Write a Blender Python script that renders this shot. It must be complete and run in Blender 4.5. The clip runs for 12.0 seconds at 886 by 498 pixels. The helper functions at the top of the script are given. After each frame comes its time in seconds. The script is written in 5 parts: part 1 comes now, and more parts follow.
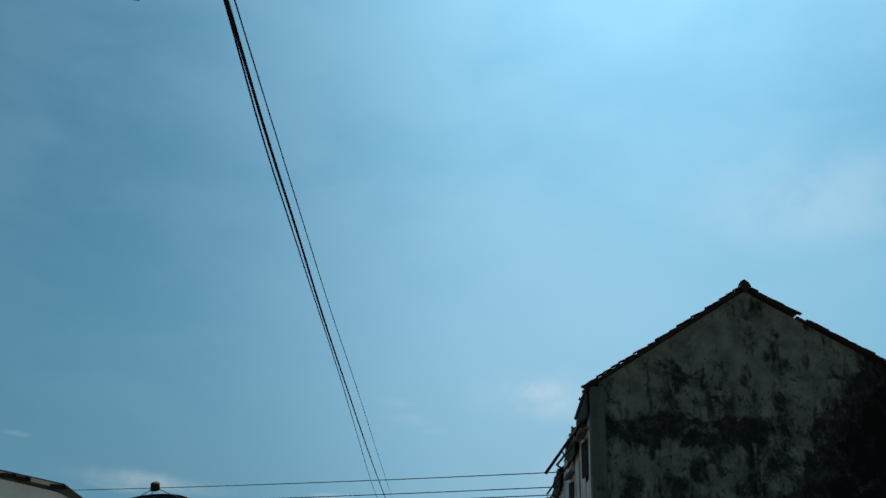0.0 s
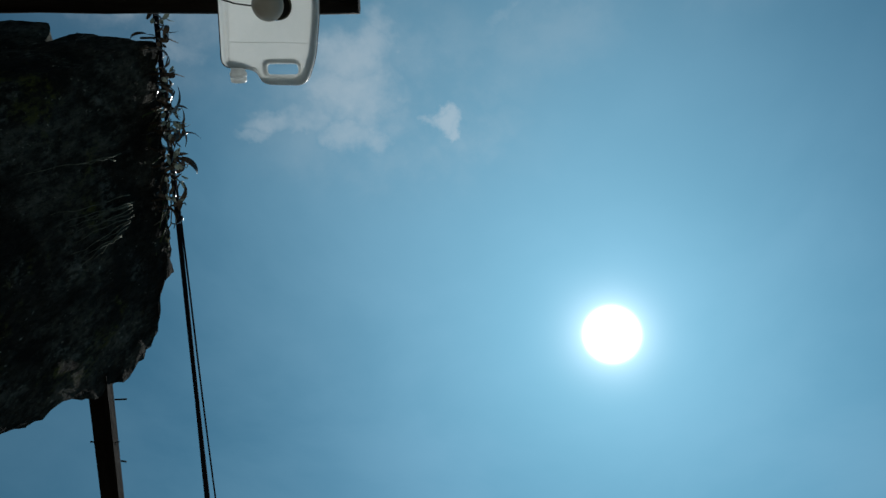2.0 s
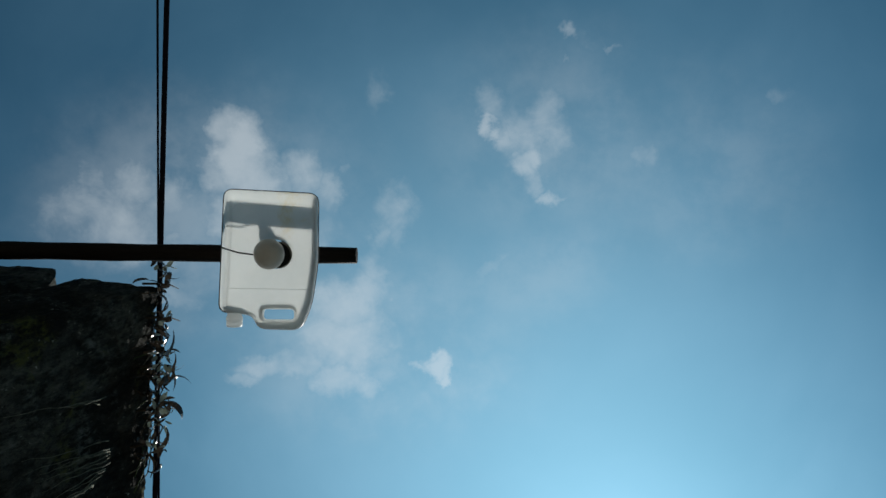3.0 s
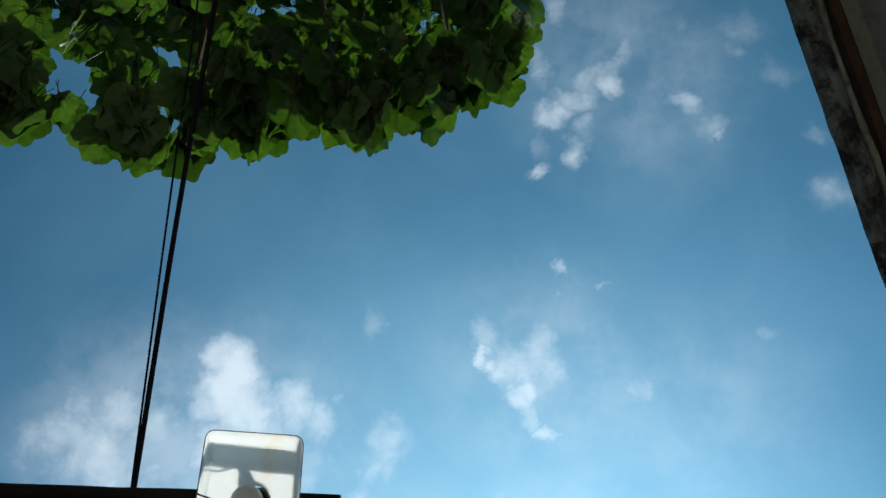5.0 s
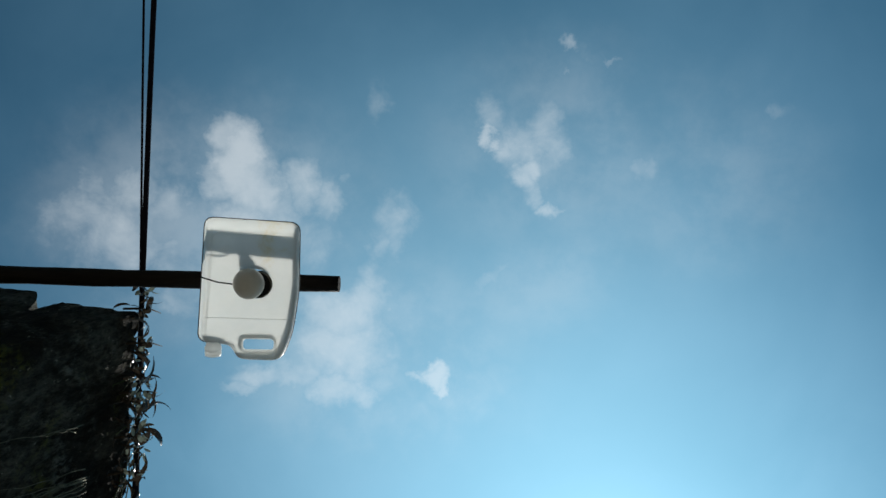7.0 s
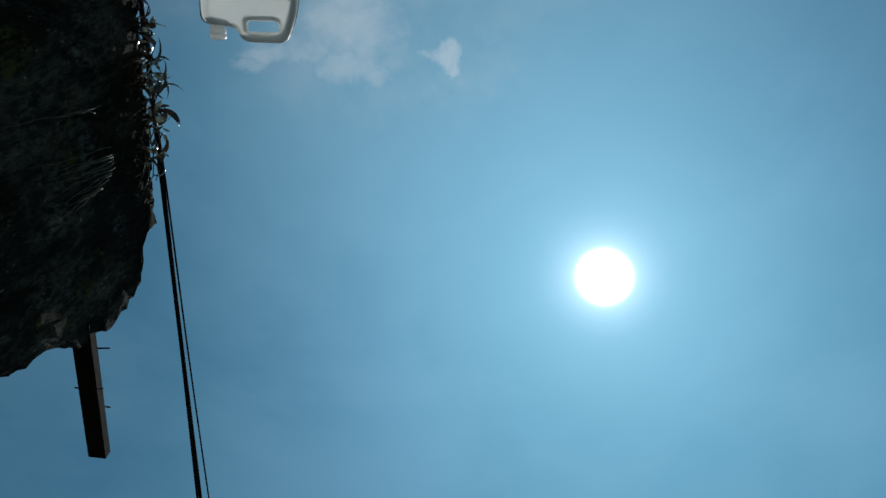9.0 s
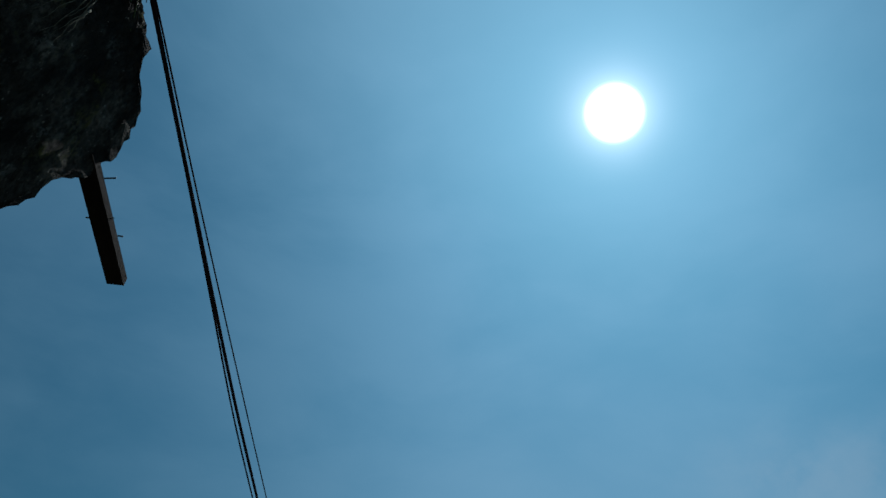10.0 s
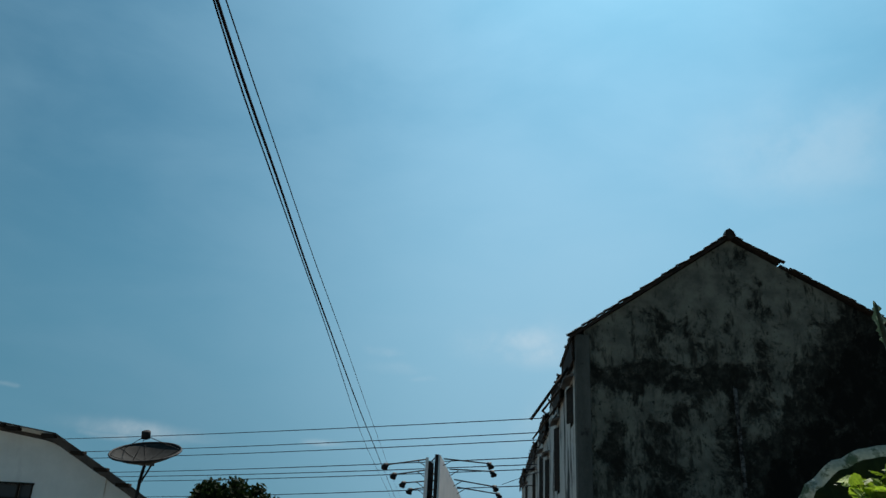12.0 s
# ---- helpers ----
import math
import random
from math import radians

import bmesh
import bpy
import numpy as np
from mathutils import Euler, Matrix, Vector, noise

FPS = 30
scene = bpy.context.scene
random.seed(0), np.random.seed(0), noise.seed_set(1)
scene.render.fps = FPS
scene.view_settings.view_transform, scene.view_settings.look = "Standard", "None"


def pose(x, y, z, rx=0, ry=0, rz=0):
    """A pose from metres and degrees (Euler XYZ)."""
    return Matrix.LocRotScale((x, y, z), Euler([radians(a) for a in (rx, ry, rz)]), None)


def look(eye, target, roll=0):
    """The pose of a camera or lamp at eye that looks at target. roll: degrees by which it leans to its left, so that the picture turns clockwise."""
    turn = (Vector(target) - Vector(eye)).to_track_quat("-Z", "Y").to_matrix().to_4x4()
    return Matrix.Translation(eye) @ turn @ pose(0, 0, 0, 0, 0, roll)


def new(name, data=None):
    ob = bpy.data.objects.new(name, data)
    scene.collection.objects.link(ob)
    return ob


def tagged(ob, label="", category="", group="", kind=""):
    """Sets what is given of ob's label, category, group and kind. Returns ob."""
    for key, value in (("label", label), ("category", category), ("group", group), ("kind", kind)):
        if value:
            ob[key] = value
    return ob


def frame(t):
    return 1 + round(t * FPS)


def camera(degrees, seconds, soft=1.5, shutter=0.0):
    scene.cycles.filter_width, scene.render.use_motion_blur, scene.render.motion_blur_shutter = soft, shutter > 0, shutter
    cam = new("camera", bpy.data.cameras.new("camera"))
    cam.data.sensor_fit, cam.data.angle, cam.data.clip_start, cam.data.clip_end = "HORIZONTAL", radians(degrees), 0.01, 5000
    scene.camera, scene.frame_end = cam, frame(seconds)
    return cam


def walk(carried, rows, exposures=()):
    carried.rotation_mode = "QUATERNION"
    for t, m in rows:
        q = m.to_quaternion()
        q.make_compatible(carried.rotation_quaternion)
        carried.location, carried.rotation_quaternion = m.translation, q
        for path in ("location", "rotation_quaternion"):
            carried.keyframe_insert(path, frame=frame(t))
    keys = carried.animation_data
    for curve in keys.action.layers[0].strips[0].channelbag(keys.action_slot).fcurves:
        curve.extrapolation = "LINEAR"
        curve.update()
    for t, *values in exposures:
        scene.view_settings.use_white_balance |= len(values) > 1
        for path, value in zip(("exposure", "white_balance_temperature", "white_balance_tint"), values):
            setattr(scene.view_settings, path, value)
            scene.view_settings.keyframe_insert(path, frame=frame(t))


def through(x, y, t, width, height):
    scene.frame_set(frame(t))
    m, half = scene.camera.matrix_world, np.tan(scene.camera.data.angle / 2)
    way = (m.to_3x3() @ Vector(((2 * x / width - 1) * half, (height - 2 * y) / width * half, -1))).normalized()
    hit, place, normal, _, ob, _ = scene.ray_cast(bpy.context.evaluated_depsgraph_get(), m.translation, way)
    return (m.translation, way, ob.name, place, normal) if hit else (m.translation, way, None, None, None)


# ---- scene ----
# ---------------------------------------------------------------- camera
cam = camera(61.9, 12.0)
ROWS = [
    (0.0, -0.040, 0.055, 1.555, 115.85, -3.32, -0.33),
    (0.5, 0.005, -0.017, 1.535, 125.09, -3.97, -0.94),
    (1.0, -0.008, 0.006, 1.541, 134.83, -3.47, -0.98),
    (1.5, -0.012, 0.000, 1.548, 144.31, -3.52, -1.73),
    (2.0, -0.018, 0.020, 1.542, 153.90, -2.61, -0.79),
    (2.5, -0.016, 0.022, 1.538, 163.38, -2.43, -1.12),
    (3.0, -0.022, 0.024, 1.551, 172.83, -2.09, -1.41),
    (3.5, -0.015, 0.023, 1.528, 182.26, -1.84, -1.72),
    (3.7, -0.016, 0.014, 1.545, 185.76, -1.87, -2.00),
    (4.0, -0.016, 0.010, 1.548, 189.30, -1.80, -2.18),
    (4.4, -0.015, 0.005, 1.551, 190.75, -1.75, -2.28),
    (5.0, -0.014, 0.000, 1.556, 190.65, -1.66, -2.30),
    (5.3, -0.013, -0.004, 1.557, 190.55, -1.64, -2.31),
    (5.5, -0.013, -0.006, 1.558, 190.69, -1.64, -2.31),
    (6.0, -0.009, -0.011, 1.555, 185.59, -1.69, -2.40),
    (6.5, -0.002, -0.016, 1.549, 179.71, -1.83, -2.30),
    (7.0, 0.011, -0.019, 1.573, 173.66, -2.08, -2.09),
    (7.2, 0.014, -0.022, 1.576, 171.28, -2.21, -2.32),
    (8.8, 0.018, -0.036, 1.558, 151.90, -3.02, -2.41),
    (9.0, 0.018, -0.038, 1.557, 149.19, -3.07, -2.39),
    (9.5, 0.019, -0.013, 1.557, 143.20, -3.11, -1.89),
    (10.0, 0.023, -0.009, 1.553, 136.65, -3.30, -1.76),
    (10.5, 0.019, 0.001, 1.564, 130.29, -3.56, -1.73),
    (11.0, 0.010, 0.016, 1.570, 124.03, -3.42, -1.57),
    (11.5, -0.009, 0.046, 1.557, 118.25, -2.61, -1.14),
    (12.0, -0.014, 0.081, 1.560, 112.03, -2.79, -1.13),
]
EXPOSURES = [
    (0.0, 0.73, 6950, 11), (0.5, 0.35, 6700, 10), (1.0, -0.23, 6300, 7), (1.5, -0.15, 6250, 6), (2.0, -0.1, 6350, 6), (2.5, -0.1, 6450, 7), (3.0, 0.23, 6600, 8),
    (3.5, 0.56, 6600, 8), (4.4, 0.88, 6550, 8), (5.5, 1.22, 6550, 8), (6.0, 0.97, 6600, 8), (6.5, 0.68, 6700, 9), (7.0, 0.53, 6750, 9), (9.0, -0.1, 6300, 6),
    (9.5, -0.05, 6200, 6), (10.0, -0.18, 6050, 8), (10.5, -0.32, 5950, 9), (11.0, 0.02, 6200, 9), (11.5, 0.38, 6450, 9), (12.0, 0.68, 6950, 11),
]
walk(cam, [(t, pose(*p)) for t, *p in ROWS], EXPOSURES)

# ---------------------------------------------------------------- sun and sky
SUN = Vector((0.1909, 0.5241, 0.8300)).normalized()
sun = new("sun", bpy.data.lights.new("sun", "SUN"))
sun.data.energy, sun.data.angle, sun.data.color = 3.6, radians(0.53), (1.0, 0.97, 0.93)
sun.matrix_world = look(SUN * 60, (0, 0, 0))

world = bpy.data.worlds.new("sky")
scene.world = world
world.use_nodes = True
W = world.node_tree
W.nodes.clear()


def feed(node, index, value):
    if isinstance(value, bpy.types.NodeSocket):
        node.id_data.links.new(value, node.inputs[index])
    else:
        node.inputs[index].default_value = value


def maths(tree, op, a, b=0.0, c=0.0, clamp=False):
    n = tree.nodes.new("ShaderNodeMath")
    n.operation, n.use_clamp = op, clamp
    feed(n, 0, a), feed(n, 1, b), feed(n, 2, c)
    return n.outputs[0]


def ramp(tree, value, lo, hi, to_lo=0.0, to_hi=1.0, smooth=True):
    n = tree.nodes.new("ShaderNodeMapRange")
    n.interpolation_type = "SMOOTHSTEP" if smooth else "LINEAR"
    for i, v in enumerate((value, lo, hi, to_lo, to_hi)):
        feed(n, i, v)
    return n.outputs[0]


def blend(tree, fac, a, b, how="MIX"):
    n = tree.nodes.new("ShaderNodeMix")
    n.data_type, n.blend_type = "RGBA", how
    feed(n, 0, fac), feed(n, 6, a), feed(n, 7, b)
    return n.outputs[2]


def fbm(tree, vector, scale, detail=4.0, rough=0.55, distort=0.0):
    n = tree.nodes.new("ShaderNodeTexNoise")
    feed(n, "Vector", vector), feed(n, "Scale", scale), feed(n, "Detail", detail)
    feed(n, "Roughness", rough), feed(n, "Distortion", distort)
    return n.outputs["Fac"]


coord = W.nodes.new("ShaderNodeTexCoord").outputs["Generated"]
split = W.nodes.new("ShaderNodeSeparateXYZ")
W.links.new(coord, split.inputs[0])
up = maths(W, "MAXIMUM", split.outputs[2], 0.06)
flat_x, flat_y = maths(W, "DIVIDE", split.outputs[0], up), maths(W, "DIVIDE", split.outputs[1], up)
join = W.nodes.new("ShaderNodeCombineXYZ")
feed(join, 0, flat_x), feed(join, 1, flat_y)
layer = join.outputs[0]

sky = W.nodes.new("ShaderNodeTexSky")
sky.sky_type, sky.sun_disc = "NISHITA", False
sky.sun_elevation, sky.sun_rotation = math.asin(SUN.z), math.atan2(SUN.x, SUN.y)
sky.air_density, sky.dust_density, sky.ozone_density, sky.altitude = 1.0, 0.2, 1.0, 0

# clouds lie in one flat layer: place over the layer's plane, half sizes, lean in degrees, thickness
WEST_PUFF = [
    (-0.561, 0.117, 0.036, 0.036, 0, 0.35), (-0.528, 0.089, 0.048, 0.043, 0, 0.50), (-0.516, 0.041, 0.022, 0.028, 0, 0.40),
    (-0.477, 0.106, 0.056, 0.055, 0, 0.62), (-0.457, 0.051, 0.032, 0.039, 0, 0.55), (-0.418, 0.088, 0.036, 0.047, 0, 0.50),
    (-0.406, 0.143, 0.036, 0.031, 0, 0.45), (-0.394, 0.198, 0.032, 0.024, 0, 0.45), (-0.405, -0.024, 0.014, 0.014, 0, 0.25),
]
TALL_PUFF = [
    (-0.332, -0.030, 0.023, 0.024, 0, 0.70), (-0.314, 0.007, 0.032, 0.042, 0, 0.95), (-0.341, 0.035, 0.027, 0.031, 0, 0.60),
    (-0.292, 0.045, 0.033, 0.046, 0, 0.85), (-0.308, 0.095, 0.047, 0.032, 0, 0.80), (-0.261, 0.078, 0.031, 0.035, 0, 0.60),
    (-0.230, 0.035, 0.025, 0.035, 0, 0.55), (-0.216, 0.000, 0.014, 0.023, 0, 0.30), (-0.195, 0.056, 0.019, 0.030, 0, 0.45),
    (-0.206, 0.111, 0.031, 0.039, 0, 0.40), (-0.165, 0.025, 0.009, 0.010, 0, 0.30),
]
SMALL_PUFFS = [
    (-0.104, 0.077, 0.023, 0.025, 0, 0.60), (-0.089, 0.060, 0.011, 0.015, 0, 0.40), (-0.121, 0.107, 0.016, 0.024, 0, 0.50),
    (-0.096, 0.106, 0.016, 0.022, 0, 0.40), (-0.126, -0.079, 0.010, 0.023, 0, 0.28), (0.118, -0.167, 0.010, 0.009, 0, 0.45),
    (0.141, -0.154, 0.021, 0.012, 20, 0.28), (0.178, -0.149, 0.012, 0.004, 0, 0.40), (0.118, -0.129, 0.004, 0.005, 0, 0.50),
    (0.228, -0.005, 0.021, 0.017, 0, 0.42), (0.217, -0.001, 0.041, 0.030, 0, 0.22), (0.403, -0.089, 0.015, 0.013, 0, 0.30),
    (0.035, 0.148, 0.037, 0.011, -35, 0.38), (0.009, 0.172, 0.024, 0.010, -20, 0.30),
]
MID_PUFF = [
    (0.026, -0.061, 0.018, 0.030, 0, 0.45), (0.024, -0.039, 0.011, 0.013, 0, 0.75), (0.043, -0.021, 0.015, 0.018, 0, 0.55),
    (0.066, -0.028, 0.029, 0.034, 0, 0.55), (0.094, -0.053, 0.027, 0.034, 0, 0.50), (0.115, -0.024, 0.019, 0.030, 0, 0.50),
    (0.093, -0.079, 0.011, 0.023, 0, 0.35), (0.079, 0.008, 0.019, 0.021, 0, 0.72), (0.101, -0.006, 0.022, 0.021, 0, 0.45),
    (0.106, 0.055, 0.014, 0.011, 0, 0.72), (0.090, 0.032, 0.015, 0.018, 0, 0.50),
]
LOW_PUFF = [
    (-0.173, 0.212, 0.043, 0.036, 0, 0.75), (-0.142, 0.187, 0.030, 0.024, 0, 0.60), (-0.127, 0.162, 0.019, 0.024, 0, 0.50),
    (-0.196, 0.249, 0.038, 0.036, 0, 0.70), (-0.154, 0.259, 0.044, 0.039, 0, 0.75), (-0.219, 0.286, 0.030, 0.028, 0, 0.60),
    (-0.170, 0.318, 0.039, 0.023, 0, 0.70), (-0.137, 0.325, 0.022, 0.020, 0, 0.70), (-0.273, 0.303, 0.040, 0.015, 0, 0.55),
    (-0.305, 0.320, 0.022, 0.010, 0, 0.50), (-0.245, 0.298, 0.034, 0.018, 0, 0.58), (-0.112, 0.293, 0.024, 0.033, 0, 0.40), (-0.079, 0.208, 0.031, 0.040, 0, 0.25),
    (-0.082, 0.353, 0.072, 0.041, 0, 0.27),
]
BRIGHT_PUFF = [
    (-0.037, 0.292, 0.018, 0.015, 0, 1.00), (-0.024, 0.305, 0.008, 0.010, 0, 0.90), (-0.056, 0.291, 0.016, 0.008, 0, 0.70),
    (-0.005, 0.308, 0.063, 0.045, 0, 0.30), (0.042, 0.298, 0.035, 0.041, 0, 0.24),
]
SOUTH_WISPS = [
    (0.181, -0.453, 0.040, 0.015, -25, 0.45), (0.197, -0.437, 0.019, 0.019, 0, 0.65), (0.161, -0.432, 0.024, 0.024, 0, 0.45),
    (0.213, -0.492, 0.020, 0.042, 0, 0.30), (0.137, -0.408, 0.032, 0.018, 0, 0.45), (0.109, -0.386, 0.024, 0.017, 0, 0.55),
    (0.090, -0.458, 0.017, 0.035, 0, 0.40), (0.094, -0.351, 0.011, 0.031, 0, 0.30), (0.091, -0.305, 0.012, 0.008, 0, 0.65),
    (0.138, -0.330, 0.015, 0.020, 0, 0.65), (0.157, -0.362, 0.015, 0.023, 0, 0.40), (0.115, -0.547, 0.017, 0.027, 0, 0.40),
]
EAST_WISPS = [
    (0.299, -0.516, 0.015, 0.025, 0, 0.30), (0.300, -0.408, 0.024, 0.017, 0, 0.45), (0.329, -0.378, 0.024, 0.024, 0, 0.40),
    (0.339, -0.359, 0.010, 0.009, 0, 0.50), (0.371, -0.522, 0.034, 0.023, 0, 0.28), (0.370, -0.490, 0.013, 0.016, 0, 0.30),
    (0.433, -0.459, 0.024, 0.016, 0, 0.26), (0.494, -0.286, 0.027, 0.023, 0, 0.35), (0.476, -0.371, 0.020, 0.015, 0, 0.26),
]
HORIZON_PUFFS = [
    (0.445, 3.66, 0.158, 0.219, 0, 0.60), (0.589, 3.89, 0.084, 0.171, 0, 0.55), (0.330, 3.823, 0.090, 0.165, 0, 0.38),
    (-0.313, 4.045, 0.092, 0.104, 0, 0.35), (-0.268, 4.456, 0.151, 0.156, 0, 0.30), (-0.109, 4.744, 0.095, 0.087, 0, 0.30),
    (-3.116, 8.19, 0.560, 0.725, 0, 0.60), (-3.707, 8.673, 0.243, 0.467, 0, 0.45), (-1.183, 8.347, 0.212, 0.305, 0, 0.45),
    (0.882, 6.246, 0.191, 1.889, 0, 0.30), (-2.689, 8.611, 0.194, 0.446, 0, 0.40), (-3.304, 5.707, 0.093, 0.111, 0, 0.35),
]
bend = W.nodes.new("ShaderNodeTexNoise")
feed(bend, "Vector", coord), feed(bend, "Scale", 26.0), feed(bend, "Detail", 4.0), feed(bend, "Roughness", 0.62)
shift = W.nodes.new("ShaderNodeVectorMath")
shift.operation = "MULTIPLY_ADD"
W.links.new(bend.outputs["Color"], shift.inputs[0])
shift.inputs[1].default_value = (0.058, 0.058, 0)
W.links.new(coord, shift.inputs[2])
moved = W.nodes.new("ShaderNodeVectorMath")
moved.operation = "SUBTRACT"
W.links.new(shift.outputs[0], moved.inputs[0])
moved.inputs[1].default_value = (0.029, 0.029, 0)
torn_split = W.nodes.new("ShaderNodeSeparateXYZ")
W.links.new(moved.outputs[0], torn_split.inputs[0])
torn_x, torn_y = maths(W, "DIVIDE", torn_split.outputs[0], up), maths(W, "DIVIDE", torn_split.outputs[1], up)
mask = 0.0
PUFFS = [*WEST_PUFF, *TALL_PUFF, *MID_PUFF, *LOW_PUFF, *BRIGHT_PUFF]
WISPS = [(*row[:5], row[5] * 0.85) for row in (*SMALL_PUFFS, *SOUTH_WISPS, *EAST_WISPS)]
LOW_BANKS = [(*row[:5], row[5] * 0.62) for row in HORIZON_PUFFS]
for cx, cy, rx, ry, lean, thick in PUFFS + WISPS + LOW_BANKS:
    # each puff hangs on the one before it, so that the shader holds few values at once
    here = W.nodes.new("ShaderNodeCombineXYZ")
    feed(here, 0, torn_x), feed(here, 1, torn_y), feed(here, 2, mask)
    m = W.nodes.new("ShaderNodeMapping")
    m.vector_type = "TEXTURE"
    feed(m, "Vector", here.outputs[0])
    m.inputs["Location"].default_value = (cx, cy, 0)
    m.inputs["Rotation"].default_value = (0, 0, radians(lean))
    m.inputs["Scale"].default_value = (rx * 2.2, ry * 2.2, 1e9)
    far = W.nodes.new("ShaderNodeVectorMath")
    far.operation = "LENGTH"
    W.links.new(m.outputs[0], far.inputs[0])
    mask = maths(W, "MAXIMUM", mask, ramp(W, far.outputs["Value"], 0.06, 1.0, thick, 0.0))
drift = maths(W, "SUBTRACT", fbm(W, coord, 20.0, 8.0, 0.58, 0.3), 0.5)
puffs = maths(W, "ADD", mask, maths(W, "MULTIPLY", drift, ramp(W, mask, 0.0, 0.4, 0.05, 0.85)))
cloud = maths(W, "MULTIPLY", ramp(W, puffs, 0.02, 1.02), 0.68)
# thin milky sheets round the puffs
SHEETS = [(-0.36, 0.09, 0.34, 0.24, 0, 0.24), (-0.12, 0.27, 0.30, 0.20, 0, 0.26), (0.12, -0.02, 0.24, 0.20, 0, 0.16), (0.30, 0.02, 0.24, 0.20, 0, 0.12),
          (0.22, -0.45, 0.22, 0.24, 0, 0.14), (0.10, 0.16, 0.20, 0.10, -30, 0.16), (0.55, 3.8, 0.6, 0.7, 0, 0.22), (0.95, 1.65, 0.45, 0.40, 0, 0.16)]
haze = 0.0
for cx, cy, rx, ry, lean, thick in SHEETS:
    here = W.nodes.new("ShaderNodeCombineXYZ")
    feed(here, 0, torn_x), feed(here, 1, torn_y), feed(here, 2, haze)
    m = W.nodes.new("ShaderNodeMapping")
    m.vector_type = "TEXTURE"
    feed(m, "Vector", here.outputs[0])
    m.inputs["Location"].default_value, m.inputs["Rotation"].default_value = (cx, cy, 0), (0, 0, radians(lean))
    m.inputs["Scale"].default_value = (rx, ry, 1e9)
    far = W.nodes.new("ShaderNodeVectorMath")
    far.operation = "LENGTH"
    W.links.new(m.outputs[0], far.inputs[0])
    haze = maths(W, "MAXIMUM", haze, ramp(W, far.outputs["Value"], 0.1, 1.0, thick, 0.0))
haze = maths(W, "MULTIPLY", haze, ramp(W, fbm(W, coord, 8.0, 7.0, 0.62), 0.34, 0.66, 0.20, 1.25))
cloud = maths(W, "MAXIMUM", cloud, haze)
slant = W.nodes.new("ShaderNodeMapping")
feed(slant, "Vector", coord)
slant.inputs["Rotation"].default_value, slant.inputs["Scale"].default_value = (0.3, 0.5, 0.2), (1.0, 1.0, 2.4)
streak = maths(W, "ADD", maths(W, "MULTIPLY", fbm(W, coord, 2.2, 4.0, 0.5), 0.5), maths(W, "MULTIPLY", fbm(W, slant.outputs[0], 4.0, 6.0, 0.55, 0.3), 0.5))
veil = maths(W, "MULTIPLY", maths(W, "MULTIPLY", ramp(W, streak, 0.36, 0.66), ramp(W, split.outputs[1], -0.1, 0.7, 0.35, 1.0)), 0.32)

dot = W.nodes.new("ShaderNodeVectorMath")
dot.operation = "DOT_PRODUCT"
W.links.new(coord, dot.inputs[0])
dot.inputs[1].default_value = SUN
away = maths(W, "MULTIPLY", maths(W, "ARCCOSINE", maths(W, "MINIMUM", dot.outputs["Value"], 1.0)), 180 / math.pi)

SKY_GAIN = 0.065
tint = blend(W, 1.0, sky.outputs[0], (SKY_GAIN * 0.55, SKY_GAIN * 1.08, SKY_GAIN * 1.02, 1), "MULTIPLY")
near_sun = W.nodes.new("ShaderNodeVectorMath")
near_sun.operation = "DISTANCE"
W.links.new(coord, near_sun.inputs[0])
near_sun.inputs[1].default_value = (0.16, 0.97, 0.16)
low = maths(W, "MULTIPLY", ramp(W, split.outputs[2], 0.50, 0.03), 0.85)
tint = blend(W, low, tint, (0.132, 0.305, 0.450, 1))
tint = blend(W, ramp(W, near_sun.outputs["Value"], 0.62, 0.05, 0.0, 0.60), tint, (0.27, 0.45, 0.60, 1))
thin = W.nodes.new("ShaderNodeVectorMath")
thin.operation = "DISTANCE"
W.links.new(layer, thin.inputs[0])
thin.inputs[1].default_value = (0.04, 0.36, 0)
tint = blend(W, ramp(W, thin.outputs["Value"], 0.70, 0.05, 0.0, 0.42), tint, (0.22, 0.41, 0.53, 1))
tint = blend(W, veil, tint, (0.24, 0.41, 0.555, 1))
# deeper sky low in the north-west
west = maths(W, "MULTIPLY", maths(W, "SUBTRACT", 0.12, split.outputs[0]), ramp(W, split.outputs[1], 0.15, 0.7, 0.0, 1.6))
deep = blend(W, ramp(W, away, 16.0, 60.0, 0.0, 1.0, False), (1, 1, 1, 1), (0.49, 0.56, 0.59, 1))
deep = blend(W, ramp(W, west, 0.10, 0.75, 0.0, 1.0), deep, (0.75, 0.80, 0.82, 1), "MULTIPLY")
# and deeper to both sides of the zenith
sides = maths(W, "MULTIPLY", ramp(W, maths(W, "ABSOLUTE", split.outputs[0]), 0.18, 0.60), ramp(W, split.outputs[1], 0.50, 0.12))
deep = blend(W, sides, deep, (0.76, 0.80, 0.84, 1), "MULTIPLY")
tint = blend(W, 1.0, tint, deep, "MULTIPLY")
tint = blend(W, cloud, tint, (0.43, 0.465, 0.50, 1))
halo = maths(W, "MULTIPLY", maths(W, "EXPONENT", maths(W, "DIVIDE", away, -17.0)), 0.36)
disc = maths(W, "ADD", maths(W, "MULTIPLY", maths(W, "EXPONENT", maths(W, "DIVIDE", away, -1.2)), 2.8),
             maths(W, "MULTIPLY", ramp(W, away, 2.45, 1.25), 3.0))


